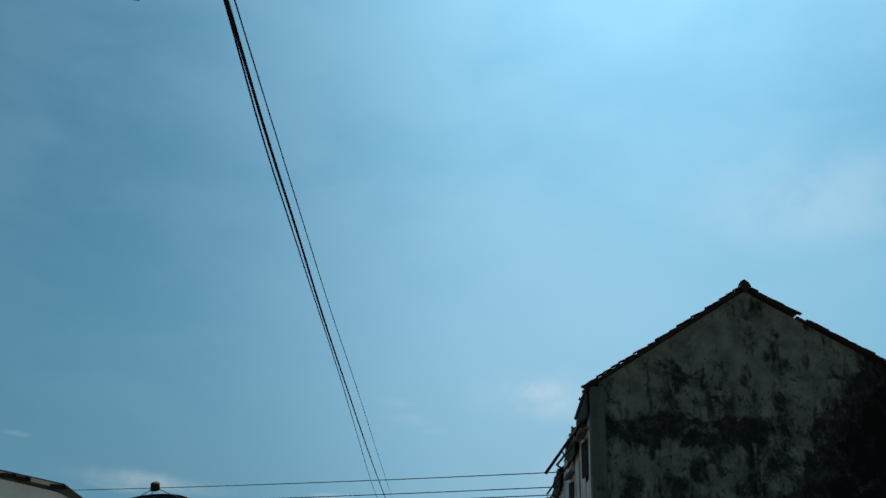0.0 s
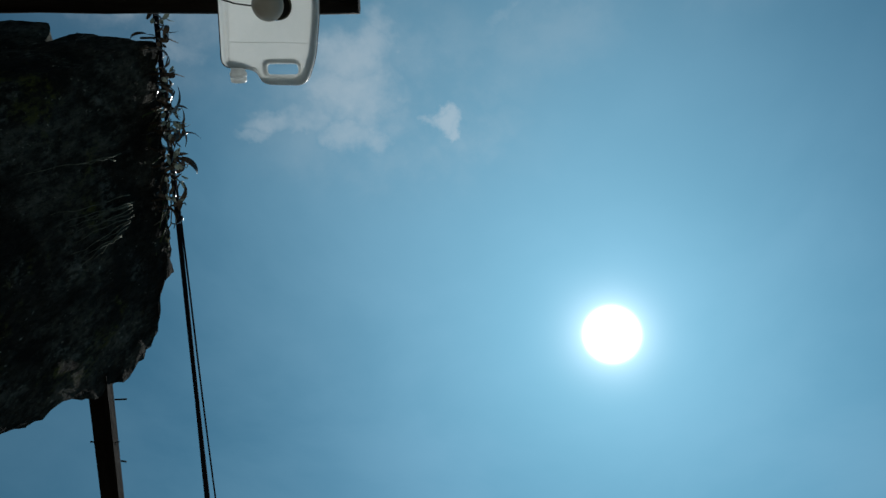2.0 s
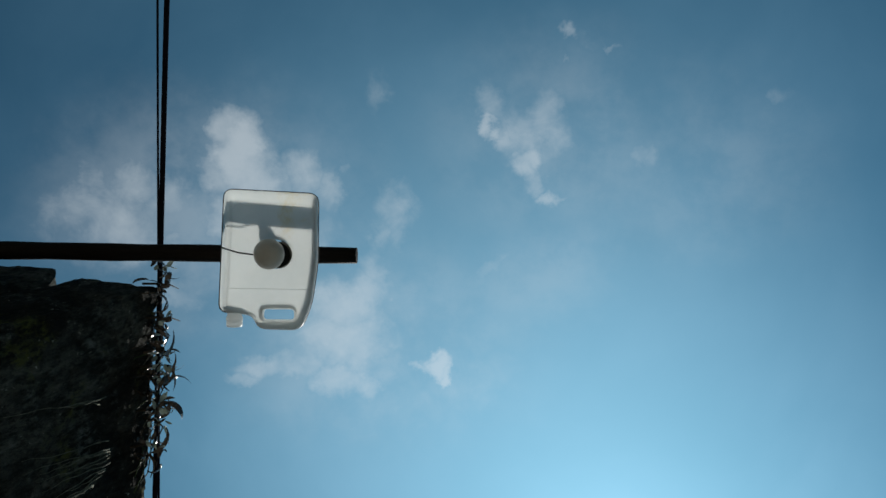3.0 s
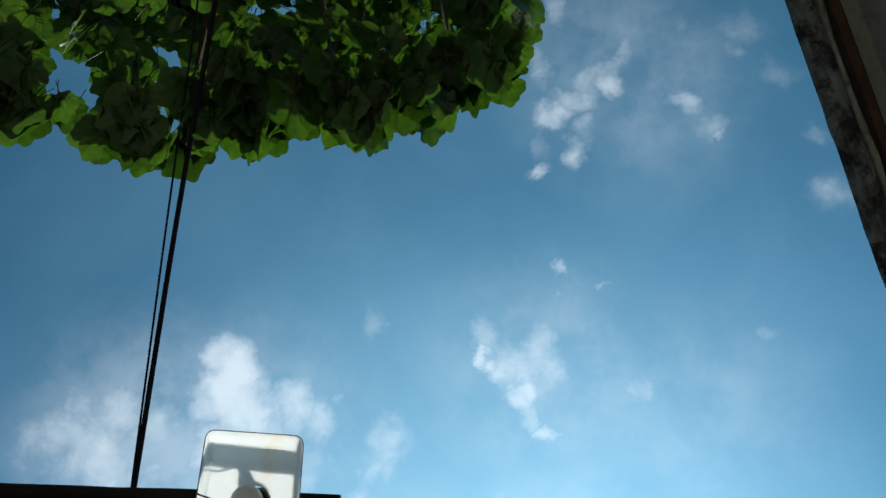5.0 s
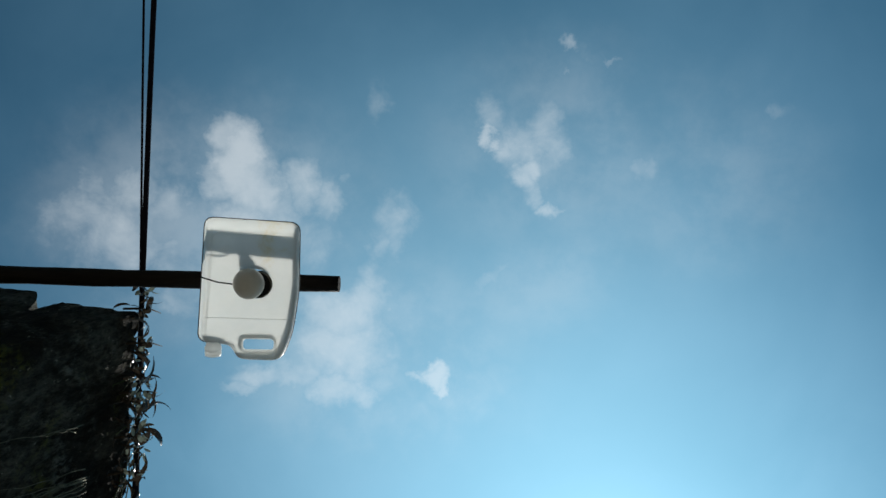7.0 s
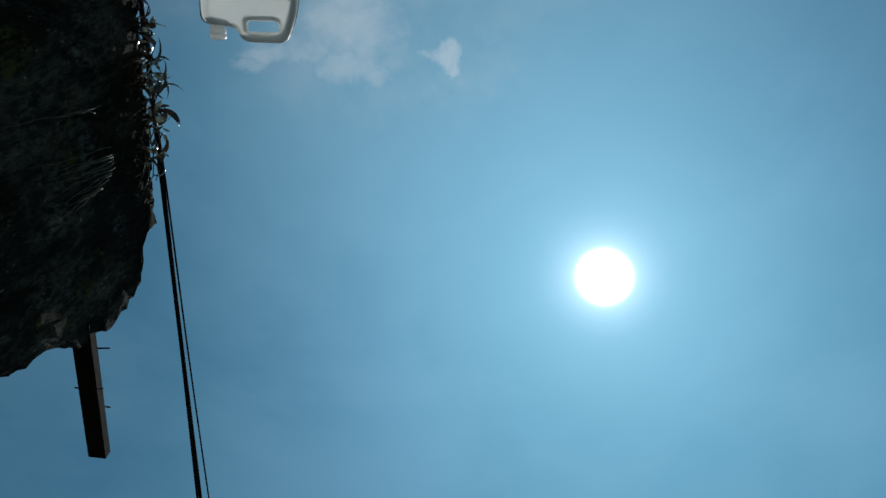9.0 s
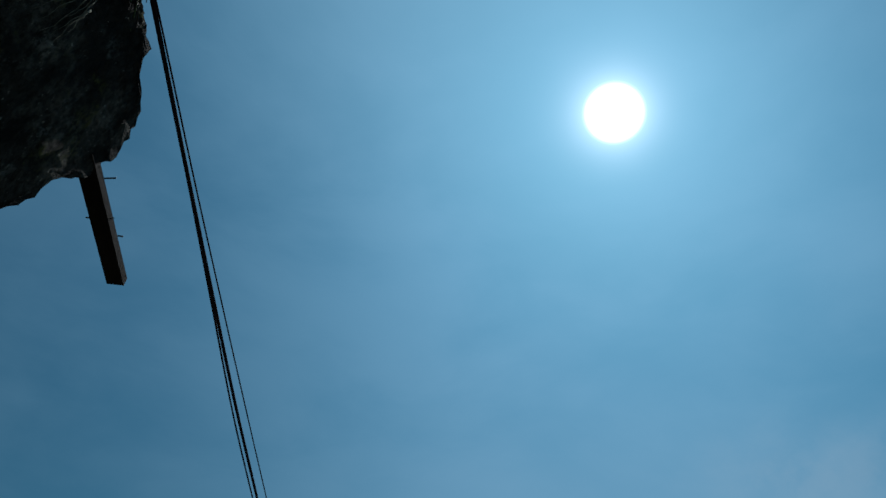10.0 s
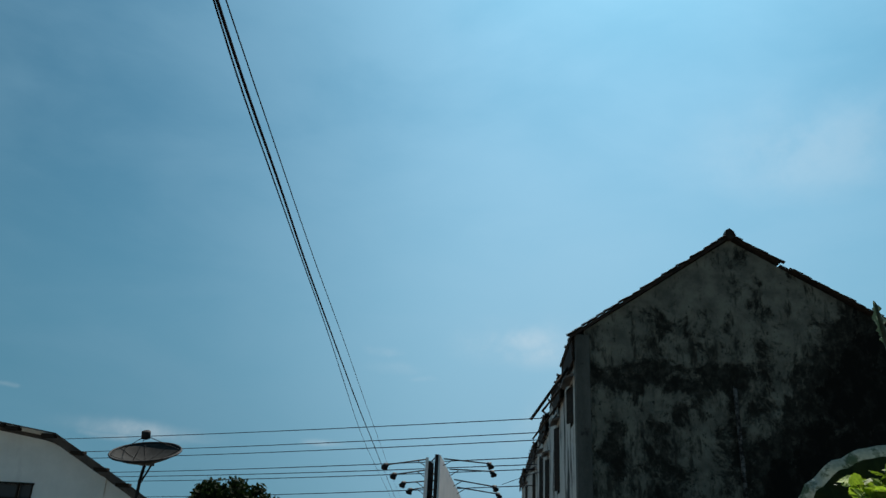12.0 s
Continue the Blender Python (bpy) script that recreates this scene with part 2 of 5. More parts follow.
def scaled(colour, value):
    n = W.nodes.new("ShaderNodeVectorMath")
    n.operation = "SCALE"
    n.inputs[0].default_value = colour
    W.links.new(value, n.inputs["Scale"])
    return n.outputs[0]


tint = blend(W, 1.0, tint, scaled((0.42, 1.0, 1.46), halo), "ADD")
total = blend(W, 1.0, tint, scaled((1.0, 1.0, 1.0), disc), "ADD")
back = W.nodes.new("ShaderNodeBackground")
W.links.new(total, back.inputs[0])
W.links.new(back.outputs[0], W.nodes.new("ShaderNodeOutputWorld").inputs[0])

# ---------------------------------------------------------------- materials


def material(name):
    mat = bpy.data.materials.new(name)
    mat.use_nodes = True
    tree = mat.node_tree
    return mat, tree, tree.nodes["Principled BSDF"]


def surface(name, dark, light, scale=6.0, rough=0.8, metal=0.0, bump=0.3, fine=60.0, stretch=(1, 1, 1),
            spots=None, spot_at=(0.55, 0.7), spot_scale=3.0, spot_stretch=(1, 1, 1), through=0.0, each=0.0, gloss=0.5):
    """Two tones mixed by broad and fine grain, stains of a third tone, relief, and light let through thin things."""
    mat, tree, bsdf = material(name)
    place = tree.nodes.new("ShaderNodeTexCoord").outputs["Object"]

    def mapped(s):
        m = tree.nodes.new("ShaderNodeMapping")
        feed(m, "Vector", place)
        m.inputs["Scale"].default_value = s
        return m.outputs[0]
    grain = fbm(tree, mapped(stretch), scale, 6.0, 0.6)
    small = fbm(tree, mapped(stretch), fine, 4.0, 0.6)
    tone = maths(tree, "ADD", maths(tree, "MULTIPLY", grain, 0.7), maths(tree, "MULTIPLY", small, 0.3))
    colour = blend(tree, ramp(tree, tone, 0.3, 0.7), (*dark, 1), (*light, 1))
    if spots:
        s = fbm(tree, mapped(spot_stretch), spot_scale, 8.0, 0.68, 0.3)
        colour = blend(tree, ramp(tree, s, *spot_at), colour, (*spots, 1))
    if each:
        info = tree.nodes.new("ShaderNodeObjectInfo").outputs["Random"]
        hsv = tree.nodes.new("ShaderNodeHueSaturation")
        feed(hsv, "Value", ramp(tree, info, 0, 1, 1 - each, 1 + each, False)), feed(hsv, "Color", colour)
        colour = hsv.outputs[0]
    feed(bsdf, "Base Color", colour), feed(bsdf, "Metallic", metal), feed(bsdf, "Specular IOR Level", gloss)
    feed(bsdf, "Roughness", ramp(tree, small, 0.2, 0.8, rough - 0.08, min(1, rough + 0.08)))
    if bump:
        b = tree.nodes.new("ShaderNodeBump")
        feed(b, "Strength", bump), feed(b, "Distance", 0.02), feed(b, "Height", tone)
        tree.links.new(b.outputs[0], bsdf.inputs["Normal"])
    if through:
        clear = tree.nodes.new("ShaderNodeBsdfTranslucent")
        feed(clear, "Color", colour)
        mix = tree.nodes.new("ShaderNodeMixShader")
        feed(mix, 0, through)
        tree.links.new(bsdf.outputs[0], mix.inputs[1]), tree.links.new(clear.outputs[0], mix.inputs[2])
        tree.links.new(mix.outputs[0], tree.nodes["Material Output"].inputs[0])
    return mat


EARTH = surface("earth", (0.085, 0.076, 0.062), (0.165, 0.148, 0.120), 0.8, 0.95, gloss=0.08)


def mossy_masonry():
    """Near-black weathered masonry: upright fibrous grain, grey bloom in broad patches, olive moss, pale flecks and cracks."""
    mat, tree, bsdf = material("mossy_masonry")
    place = tree.nodes.new("ShaderNodeTexCoord").outputs["Object"]

    def mapped(s, shift=(0, 0, 0)):
        m = tree.nodes.new("ShaderNodeMapping")
        feed(m, "Vector", place)
        m.inputs["Scale"].default_value, m.inputs["Location"].default_value = s, shift
        return m.outputs[0]
    broad = fbm(tree, place, 4.2, 5.0, 0.6, 0.5)
    grain = fbm(tree, mapped((1, 1, 0.45)), 16.0, 9.0, 0.72)
    fine = fbm(tree, mapped((1, 1, 0.5)), 75.0, 6.0, 0.74)
    base = blend(tree, ramp(tree, grain, 0.34, 0.70), (0.010, 0.010, 0.008, 1), (0.130, 0.132, 0.108, 1))
    base = blend(tree, ramp(tree, broad, 0.42, 0.62, 0.80, 0.0), base, (0.010, 0.009, 0.007, 1))
    base = blend(tree, ramp(tree, fine, 0.36, 0.58, 0.75, 0.0), base, (0.004, 0.004, 0.003, 1))
    bloom = maths(tree, "MULTIPLY", ramp(tree, fbm(tree, place, 7.5, 6.0, 0.66, 0.3), 0.52, 0.68), ramp(tree, fine, 0.44, 0.62))
    base = blend(tree, maths(tree, "MULTIPLY", bloom, 0.75), base, (0.155, 0.170, 0.150, 1))
    moss = maths(tree, "MULTIPLY", ramp(tree, fbm(tree, mapped((1, 1, 1), (2.3, 0.7, 1.1)), 5.0, 7.0, 0.7, 0.4), 0.55, 0.66), ramp(tree, fine, 0.42, 0.60))
    base = blend(tree, maths(tree, "MULTIPLY", moss, 0.85), base, (0.085, 0.088, 0.020, 1))
    flecks = ramp(tree, fbm(tree, mapped((1, 1, 0.6)), 120.0, 4.0, 0.62), 0.63, 0.70)
    base = blend(tree, maths(tree, "MULTIPLY", flecks, ramp(tree, grain, 0.46, 0.6)), base, (0.30, 0.31, 0.26, 1))
    feed(bsdf, "Base Color", base), feed(bsdf, "Roughness", 0.95), feed(bsdf, "Specular IOR Level", 0.08)
    b = tree.nodes.new("ShaderNodeBump")
    feed(b, "Strength", 1.0), feed(b, "Distance", 0.016), feed(b, "Height", maths(tree, "ADD", maths(tree, "ADD", grain, maths(tree, "MULTIPLY", fine, 0.6)), maths(tree, "MULTIPLY", broad, 0.8)))
    tree.links.new(b.outputs[0], bsdf.inputs["Normal"])
    return mat


OLD_WALL = mossy_masonry()
PLASTER = surface("old_plaster", (0.42, 0.43, 0.41), (0.55, 0.56, 0.53), 1.2, 0.92, bump=0.35, fine=18.0,
                  spots=(0.03, 0.032, 0.03), spot_at=(0.5, 0.62), spot_scale=1.0, spot_stretch=(1.3, 1.3, 0.5), gloss=0.08)


def mouldy_plaster():
    """Grey plaster under black mould: broad blotches, runs that drip down, specks; darkest to the right and low down.
    """
    mat, tree, bsdf = material("mouldy_plaster")
    place = tree.nodes.new("ShaderNodeTexCoord").outputs["Object"]

    def mapped(s, shift=(0, 0, 0)):
        m = tree.nodes.new("ShaderNodeMapping")
        feed(m, "Vector", place)
        m.inputs["Scale"].default_value, m.inputs["Location"].default_value = s, shift
        return m.outputs[0]
    tone = fbm(tree, mapped((1, 1, 1)), 2.2, 8.0, 0.65)
    base = blend(tree, ramp(tree, tone, 0.3, 0.7), (0.085, 0.090, 0.076, 1), (0.180, 0.184, 0.150, 1))
    pos = tree.nodes.new("ShaderNodeSeparateXYZ")
    tree.links.new(place, pos.inputs[0])
    right_low = maths(tree, "ADD", pos.outputs[0], maths(tree, "MULTIPLY", maths(tree, "SUBTRACT", 5.6, pos.outputs[2]), 0.55))
    darker = maths(tree, "ADD", ramp(tree, right_low, 4.7, 5.9, 0.0, 0.36), maths(tree, "ADD", ramp(tree, pos.outputs[2], 7.6, 4.9, -0.055, 0.0), ramp(tree, pos.outputs[2], 4.85, 4.2, 0.0, 0.015)))
    broad = maths(tree, "ADD", fbm(tree, mapped((1, 1, 0.8), (2.6, 0, 1.7)), 1.25, 9.0, 0.74, 0.3), darker)
    band = maths(tree, "MULTIPLY", ramp(tree, maths(tree, "ABSOLUTE", maths(tree, "SUBTRACT", pos.outputs[2], 5.22)), 0.12, 0.46, 0.14, 0.0), maths(tree, "MULTIPLY", ramp(tree, pos.outputs[0], 0.3, 1.0), ramp(tree, pos.outputs[0], 3.3, 3.9, 1.0, 0.0)))
    broad = maths(tree, "ADD", broad, band)
    run = ramp(tree, maths(tree, "ABSOLUTE", maths(tree, "SUBTRACT", pos.outputs[0], 3.85)), 0.15, 0.75, 0.055, 0.0)
    broad = maths(tree, "ADD", broad, run)
    runs = maths(tree, "ADD", fbm(tree, mapped((1.9, 1.9, 0.55)), 1.7, 9.0, 0.70), maths(tree, "MULTIPLY", darker, 0.5))
    specks = maths(tree, "ADD", fbm(tree, mapped((1.0, 1.0, 0.7)), 7.0, 8.0, 0.76), maths(tree, "MULTIPLY", darker, 0.6))
    dirt = maths(tree, "MAXIMUM", ramp(tree, broad, 0.485, 0.585, 0.0, 0.95), ramp(tree, runs, 0.51, 0.62, 0.0, 0.85))
    dirt = maths(tree, "MAXIMUM", dirt, ramp(tree, specks, 0.55, 0.62, 0.0, 0.90))
    dirt = maths(tree, "MULTIPLY", dirt, ramp(tree, fbm(tree, mapped((1, 1, 0.8)), 5.0, 7.0, 0.72), 0.32, 0.58, 0.70, 1.0))
    dirt = maths(tree, "MAXIMUM", dirt, maths(tree, "MULTIPLY", ramp(tree, broad, 0.66, 0.80, 0.0, 1.0), ramp(tree, fbm(tree, mapped((1, 1, 0.7), (4, 2, 0)), 3.5, 8.0, 0.7), 0.30, 0.52, 0.88, 1.0)))
    colour = blend(tree, dirt, base, (0.007, 0.008, 0.007, 1))
    feed(bsdf, "Base Color", colour), feed(bsdf, "Roughness", 0.95), feed(bsdf, "Specular IOR Level", 0.08)
    b = tree.nodes.new("ShaderNodeBump")
    feed(b, "Strength", 0.5), feed(b, "Distance", 0.03), feed(b, "Height", maths(tree, "SUBTRACT", fbm(tree, place, 9.0, 6.0), dirt))
    tree.links.new(b.outputs[0], bsdf.inputs["Normal"])
    return mat


STAINED = mouldy_plaster()
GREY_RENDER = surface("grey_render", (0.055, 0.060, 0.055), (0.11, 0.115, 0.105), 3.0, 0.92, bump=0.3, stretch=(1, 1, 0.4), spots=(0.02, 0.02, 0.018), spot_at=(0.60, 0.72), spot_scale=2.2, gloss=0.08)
WHITE_WALL = surface("white_plaster", (0.68, 0.70, 0.66), (0.80, 0.81, 0.77), 1.5, 0.9, bump=0.1,
                     spots=(0.45, 0.45, 0.43), spot_at=(0.55, 0.8), spot_scale=0.8, spot_stretch=(1, 1, 0.3), gloss=0.08)
ROOF_TILE = surface("roof_tile", (0.018, 0.016, 0.014), (0.05, 0.04, 0.034), 5.0, 0.9, each=0.3, spots=(0.03, 0.03, 0.028), gloss=0.08)
SHEET = surface("roof_sheet", (0.07, 0.07, 0.07), (0.14, 0.14, 0.135), 3.0, 0.8, spots=(0.06, 0.05, 0.045), gloss=0.08)
WOOD = surface("weathered_wood", (0.014, 0.011, 0.009), (0.045, 0.034, 0.026), 4.0, 0.85, stretch=(6, 1, 6), fine=30, gloss=0.08)
CHAR = surface("charred_wood", (0.004, 0.0035, 0.003), (0.012, 0.010, 0.008), 5.0, 0.9, stretch=(6, 1, 6), bump=0.4, gloss=0.05)
BAMBOO = surface("dark_pole", (0.008, 0.007, 0.006), (0.022, 0.018, 0.014), 5.0, 0.75, stretch=(1, 8, 8), bump=0.2, gloss=0.08)
PLASTIC = surface("milky_plastic", (0.80, 0.82, 0.81), (0.86, 0.87, 0.86), 6.0, 0.45, bump=0.03, through=0.68,
                  spots=(0.74, 0.62, 0.38), spot_at=(0.57, 0.75), spot_scale=5.0)
# dark tone for the can's rim, painting its shaded outline
RIM_OUTLINE = surface("outline_plastic", (0.05, 0.055, 0.06), (0.13, 0.13, 0.13), 30.0, 0.7, bump=0.1)
CABLE = surface("black_cable", (0.008, 0.007, 0.011), (0.014, 0.012, 0.018), 20.0, 0.85, bump=0, gloss=0.06)
BULB = surface("bulb_plastic", (0.50, 0.49, 0.44), (0.60, 0.59, 0.54), 8.0, 0.35, bump=0)
DARK_METAL = surface("dark_metal", (0.010, 0.010, 0.011), (0.024, 0.024, 0.024), 12.0, 0.65, bump=0.05, gloss=0.15)
DISH_METAL = surface("dish_mesh", (0.016, 0.018, 0.018), (0.032, 0.035, 0.035), 4.0, 0.8, gloss=0.08, spots=(0.03, 0.022, 0.016), spot_at=(0.6, 0.75))
SIGN_METAL = surface("sign_panel", (0.62, 0.66, 0.68), (0.74, 0.77, 0.78), 2.0, 0.5, bump=0.02)
RUST = surface("rusty_iron", (0.030, 0.016, 0.011), (0.070, 0.034, 0.021), 10.0, 0.9, spots=(0.05, 0.03, 0.02), gloss=0.08)
BEIGE = surface("beige_board", (0.10, 0.098, 0.078), (0.18, 0.17, 0.135), 5.0, 0.9, stretch=(1, 0.5, 1), spots=(0.03, 0.03, 0.025), gloss=0.08)
ZINC = surface("weathered_zinc", (0.008, 0.009, 0.009), (0.150, 0.155, 0.150), 16.0, 0.75, metal=0.0, bump=0.8, stretch=(1, 0.4, 1),
               spots=(0.016, 0.015, 0.014), spot_at=(0.46, 0.58), spot_scale=8.0, gloss=0.08)
LEAF = surface("broad_leaf", (0.010, 0.032, 0.002), (0.038, 0.086, 0.005), 9.0, 0.36, bump=0.45, through=0.42, each=0.55)
VEIN = surface("leaf_vein", (0.022, 0.05, 0.008), (0.04, 0.08, 0.012), 20.0, 0.5, bump=0, through=0.2)
DRY_ROOT = surface("dry_root", (0.06, 0.066, 0.048), (0.19, 0.20, 0.15), 30.0, 0.8, bump=0, gloss=0.1)
NEEDLE = surface("needle", (0.05, 0.07, 0.04), (0.12, 0.15, 0.09), 20.0, 0.7, bump=0, through=0.5, gloss=0.1)
BARK = surface("bark", (0.025, 0.02, 0.014), (0.06, 0.048, 0.034), 12.0, 0.9, stretch=(3, 3, 1), gloss=0.08)
FAR_LEAF = surface("dense_leaf", (0.008, 0.020, 0.005), (0.020, 0.040, 0.008), 6.0, 0.8, through=0.2, each=0.3, gloss=0.1)
DRY_LEAF = surface("fleshy_leaf", (0.018, 0.016, 0.012), (0.055, 0.042, 0.030), 14.0, 0.22, bump=0.1, through=0.25, each=0.4)
PALE_LEAF = surface("pale_leaf", (0.20, 0.26, 0.22), (0.42, 0.48, 0.42), 14.0, 0.5, bump=0.2, through=0.12,
                    spots=(0.05, 0.09, 0.05), spot_at=(0.48, 0.60), spot_scale=14.0)
STRIPED_LEAF = surface("striped_leaf", (0.018, 0.045, 0.030), (0.040, 0.080, 0.050), 20.0, 0.5, bump=0.2, through=0.25,
                       spots=(0.24, 0.30, 0.24), spot_at=(0.50, 0.60), spot_scale=26.0, spot_stretch=(2.5, 0.4, 1))
DARK_LEAF = surface("dark_leaf", (0.008, 0.018, 0.006), (0.022, 0.040, 0.012), 16.0, 0.6, bump=0.3, gloss=0.15)
PALE_ZINC = surface("pale_zinc", (0.05, 0.05, 0.042), (0.24, 0.23, 0.19), 14.0, 0.8, stretch=(1, 0.5, 1), spots=(0.04, 0.04, 0.035), spot_scale=9.0, gloss=0.1)
LIME_LEAF = surface("lime_leaf", (0.12, 0.22, 0.015), (0.30, 0.40, 0.035), 8.0, 0.65, bump=0.1, through=0.45, each=0.35)
# near-black, for window panes and the dark painted behind openings
OPENING_DARK = surface("dark_opening", (0.012, 0.012, 0.013), (0.03, 0.03, 0.03), 3.0, 0.4, bump=0)

# ---------------------------------------------------------------- building helpers


def mesh_of(name, bm, mat, smooth=False):
    data = bpy.data.meshes.new(name)
    bm.normal_update()
    bm.to_mesh(data)
    bm.free()
    data.materials.append(mat)
    if smooth:
        data.polygons.foreach_set("use_smooth", [True] * len(data.polygons))
    return data


def part(name, bm, mat, parent=None, label="", smooth=False):
    data = bm if isinstance(bm, bpy.types.Mesh) else mesh_of(name, bm, mat, smooth)
    ob = new(name, data)
    if parent:
        ob.parent = parent
    return tagged(ob, label) if label else ob


def thing(name, label, category, group="", kind="", at=(0, 0, 0)):
    ob = new(name)
    ob.location = at
    ob.empty_display_size = 0.1
    return tagged(ob, label, category, group, kind)


def box(lo, hi, bevel=0.0, bm=None):
    bm = bm or bmesh.new()
    mid = [(a + b) / 2 for a, b in zip(lo, hi)]
    size = [b - a for a, b in zip(lo, hi)]
    made = bmesh.ops.create_cube(bm, size=1.0, matrix=Matrix.Translation(mid) @ Matrix.Diagonal((*size, 1)))
    if bevel:
        edges = list({e for v in made["verts"] for e in v.link_edges})
        bmesh.ops.bevel(bm, geom=edges, offset=bevel, segments=2, affect="EDGES", profile=0.6)
    return bm


def tube(points, radii, sides=8, bm=None, caps=True):
    """A round bar along points, with a radius at each."""
    bm = bm or bmesh.new()
    points = [Vector(p) for p in points]
    if not isinstance(radii, (list, tuple)):
        radii = [radii] * len(points)
    rings = []
    for i, p in enumerate(points):
        way = (points[min(i + 1, len(points) - 1)] - points[max(i - 1, 0)]).normalized()
        side = way.cross(Vector((0, 0, 1)) if abs(way.z) < 0.9 else Vector((0, 1, 0))).normalized()
        other = way.cross(side)
        rings.append([bm.verts.new(p + radii[i] * (math.cos(a) * side + math.sin(a) * other))
                      for a in (2 * math.pi * k / sides for k in range(sides))])
    for a, b in zip(rings, rings[1:]):
        for k in range(sides):
            bm.faces.new((a[k], a[(k + 1) % sides], b[(k + 1) % sides], b[k])).smooth = True
    if caps:
        bm.faces.new(rings[0][::-1]), bm.faces.new(rings[-1])
    return bm


def prism(outline, ways, bm=None):
    """A flat outline (3D points) pushed along a vector into a solid."""
    bm = bm or bmesh.new()
    ways = Vector(ways)
    a = [bm.verts.new(Vector(p)) for p in outline]
    b = [bm.verts.new(Vector(p) + ways) for p in outline]
    faces = [bm.faces.new(a), bm.faces.new(b[::-1])]
    for i in range(len(a)):
        j = (i + 1) % len(a)
        faces.append(bm.faces.new((a[j], a[i], b[i], b[j])))
    bmesh.ops.recalc_face_normals(bm, faces=faces)
    return bm


def eased(table, x):
    """Smooth reading of a short table of (x, y)."""
    if x <= table[0][0]:
        return table[0][1]
    for (x0, y0), (x1, y1) in zip(table, table[1:]):
        if x <= x1:
            u = (x - x0) / (x1 - x0)
            return y0 + (y1 - y0) * u * u * (3 - 2 * u)
    return table[-1][1]

# ---------------------------------------------------------------- ground
ground_bm = bmesh.new()
bmesh.ops.create_grid(ground_bm, x_segments=60, y_segments=60, size=1500)
ground = tagged(part("ground", ground_bm, EARTH), "bare trodden brown earth", "ground", kind="structure")

# ---------------------------------------------------------------- broken masonry wall beside the camera
FRONT = [(0.0, 1.03), (2.62, 1.030), (2.71, 1.04), (2.76, 1.065), (2.84, 1.083), (2.94, 1.125), (3.03, 1.153), (3.13, 1.125), (3.29, 0.96)]
BACK = [(-1.7, 0.348), (-1.14, 0.350), (-1.06, 0.372), (-1.01, 0.362), (-0.975, 0.350), (-0.93, 0.354), (-0.80, 0.372)]
RISE = [(-1.7, 3.46), (-1.12, 3.47), (-1.06, 3.33), (-0.95, 3.33), (-0.80, 3.36)]


def broken_wall():
    bm = bmesh.new()
    bmesh.ops.create_cube(bm, size=2.0)
    bmesh.ops.subdivide_edges(bm, edges=bm.edges[:], cuts=79, use_grid_fill=True)
    for v in bm.verts:
        a, b, c = v.co.x * 0.5 + 0.5, v.co.y * 0.5 + 0.5, v.co.z * 0.5 + 0.5
        x = -1.7 + 0.9 * (1 - (1 - a) ** 1.3)
        top = eased(RISE, x) - 0.08 * b
        z = top * (1 - (1 - c) ** 2.0)
        back_y = eased(BACK, x)
        y = back_y + (eased(FRONT, z) - back_y) * b
        x -= a * 0.24 * min(1.06, max(0.0, 3.36 - z))  # leaned out over the lane so that the shape puts the face in shade
        p = Vector((x, y, z))
        edge = min(1.0, 3.5 * (1 - c)) if c < 1 else 0
        n = noise.fractal(p * 6, 0.9, 2.1, 4) * 0.004 + noise.fractal(p * 34, 0.8, 2.0, 4) * 0.002
        ragged = noise.fractal(p * 16 + Vector((3, 7, 1)), 0.7, 2.2, 5) * 0.020
        ragged += noise.fractal(p * 45, 0.6, 2.1, 3) * 0.010
        p.x += n * (0.4 if a < 1 else 1.0)
        p.y += ragged * b + n * (1 - b)
        p.z += ragged * 0.9 * c ** 6
        v.co = p
    return bm


old_wall = tagged(part("wall_broken", broken_wall(), OLD_WALL, smooth=False), "dark mouldy broken end of an old masonry wall", "wall", kind="structure")

# ---------------------------------------------------------------- pole, jerrycan lamp
pole_bm = tube([(-1.9 + 0.08 * i, 0.285 - 0.0145 * (0.08 * i), 3.255 + 0.003 * math.sin(i * 1.3)) for i in range(20)]
               + [(-0.280, 0.2615, 3.255)], [0.0235 - 0.0002 * i + 0.0008 * math.sin(i * 2.1) for i in range(21)], 14)
lamp_pole = tagged(part("lamp_pole", pole_bm, BAMBOO), "dark wooden pole sticking out level beside the broken wall", "pole")
post = tagged(part("post", box((-1.98, 0.20, 0), (-1.86, 0.34, 3.4), 0.008), WOOD), "dark wooden post that carries the level pole", "post")


def rounded(w0, w1, h0, h1, r, n=6):
    pts = []
    for cx, cy, a0 in ((w1 - r, h0 + r, -90), (w1 - r, h1 - r, 0), (w0 + r, h1 - r, 90), (w0 + r, h0 + r, 180)):
        pts += [(cx + r * math.cos(radians(a0 + 90 * k / n)), cy + r * math.sin(radians(a0 + 90 * k / n))) for k in range(n + 1)]
    return pts


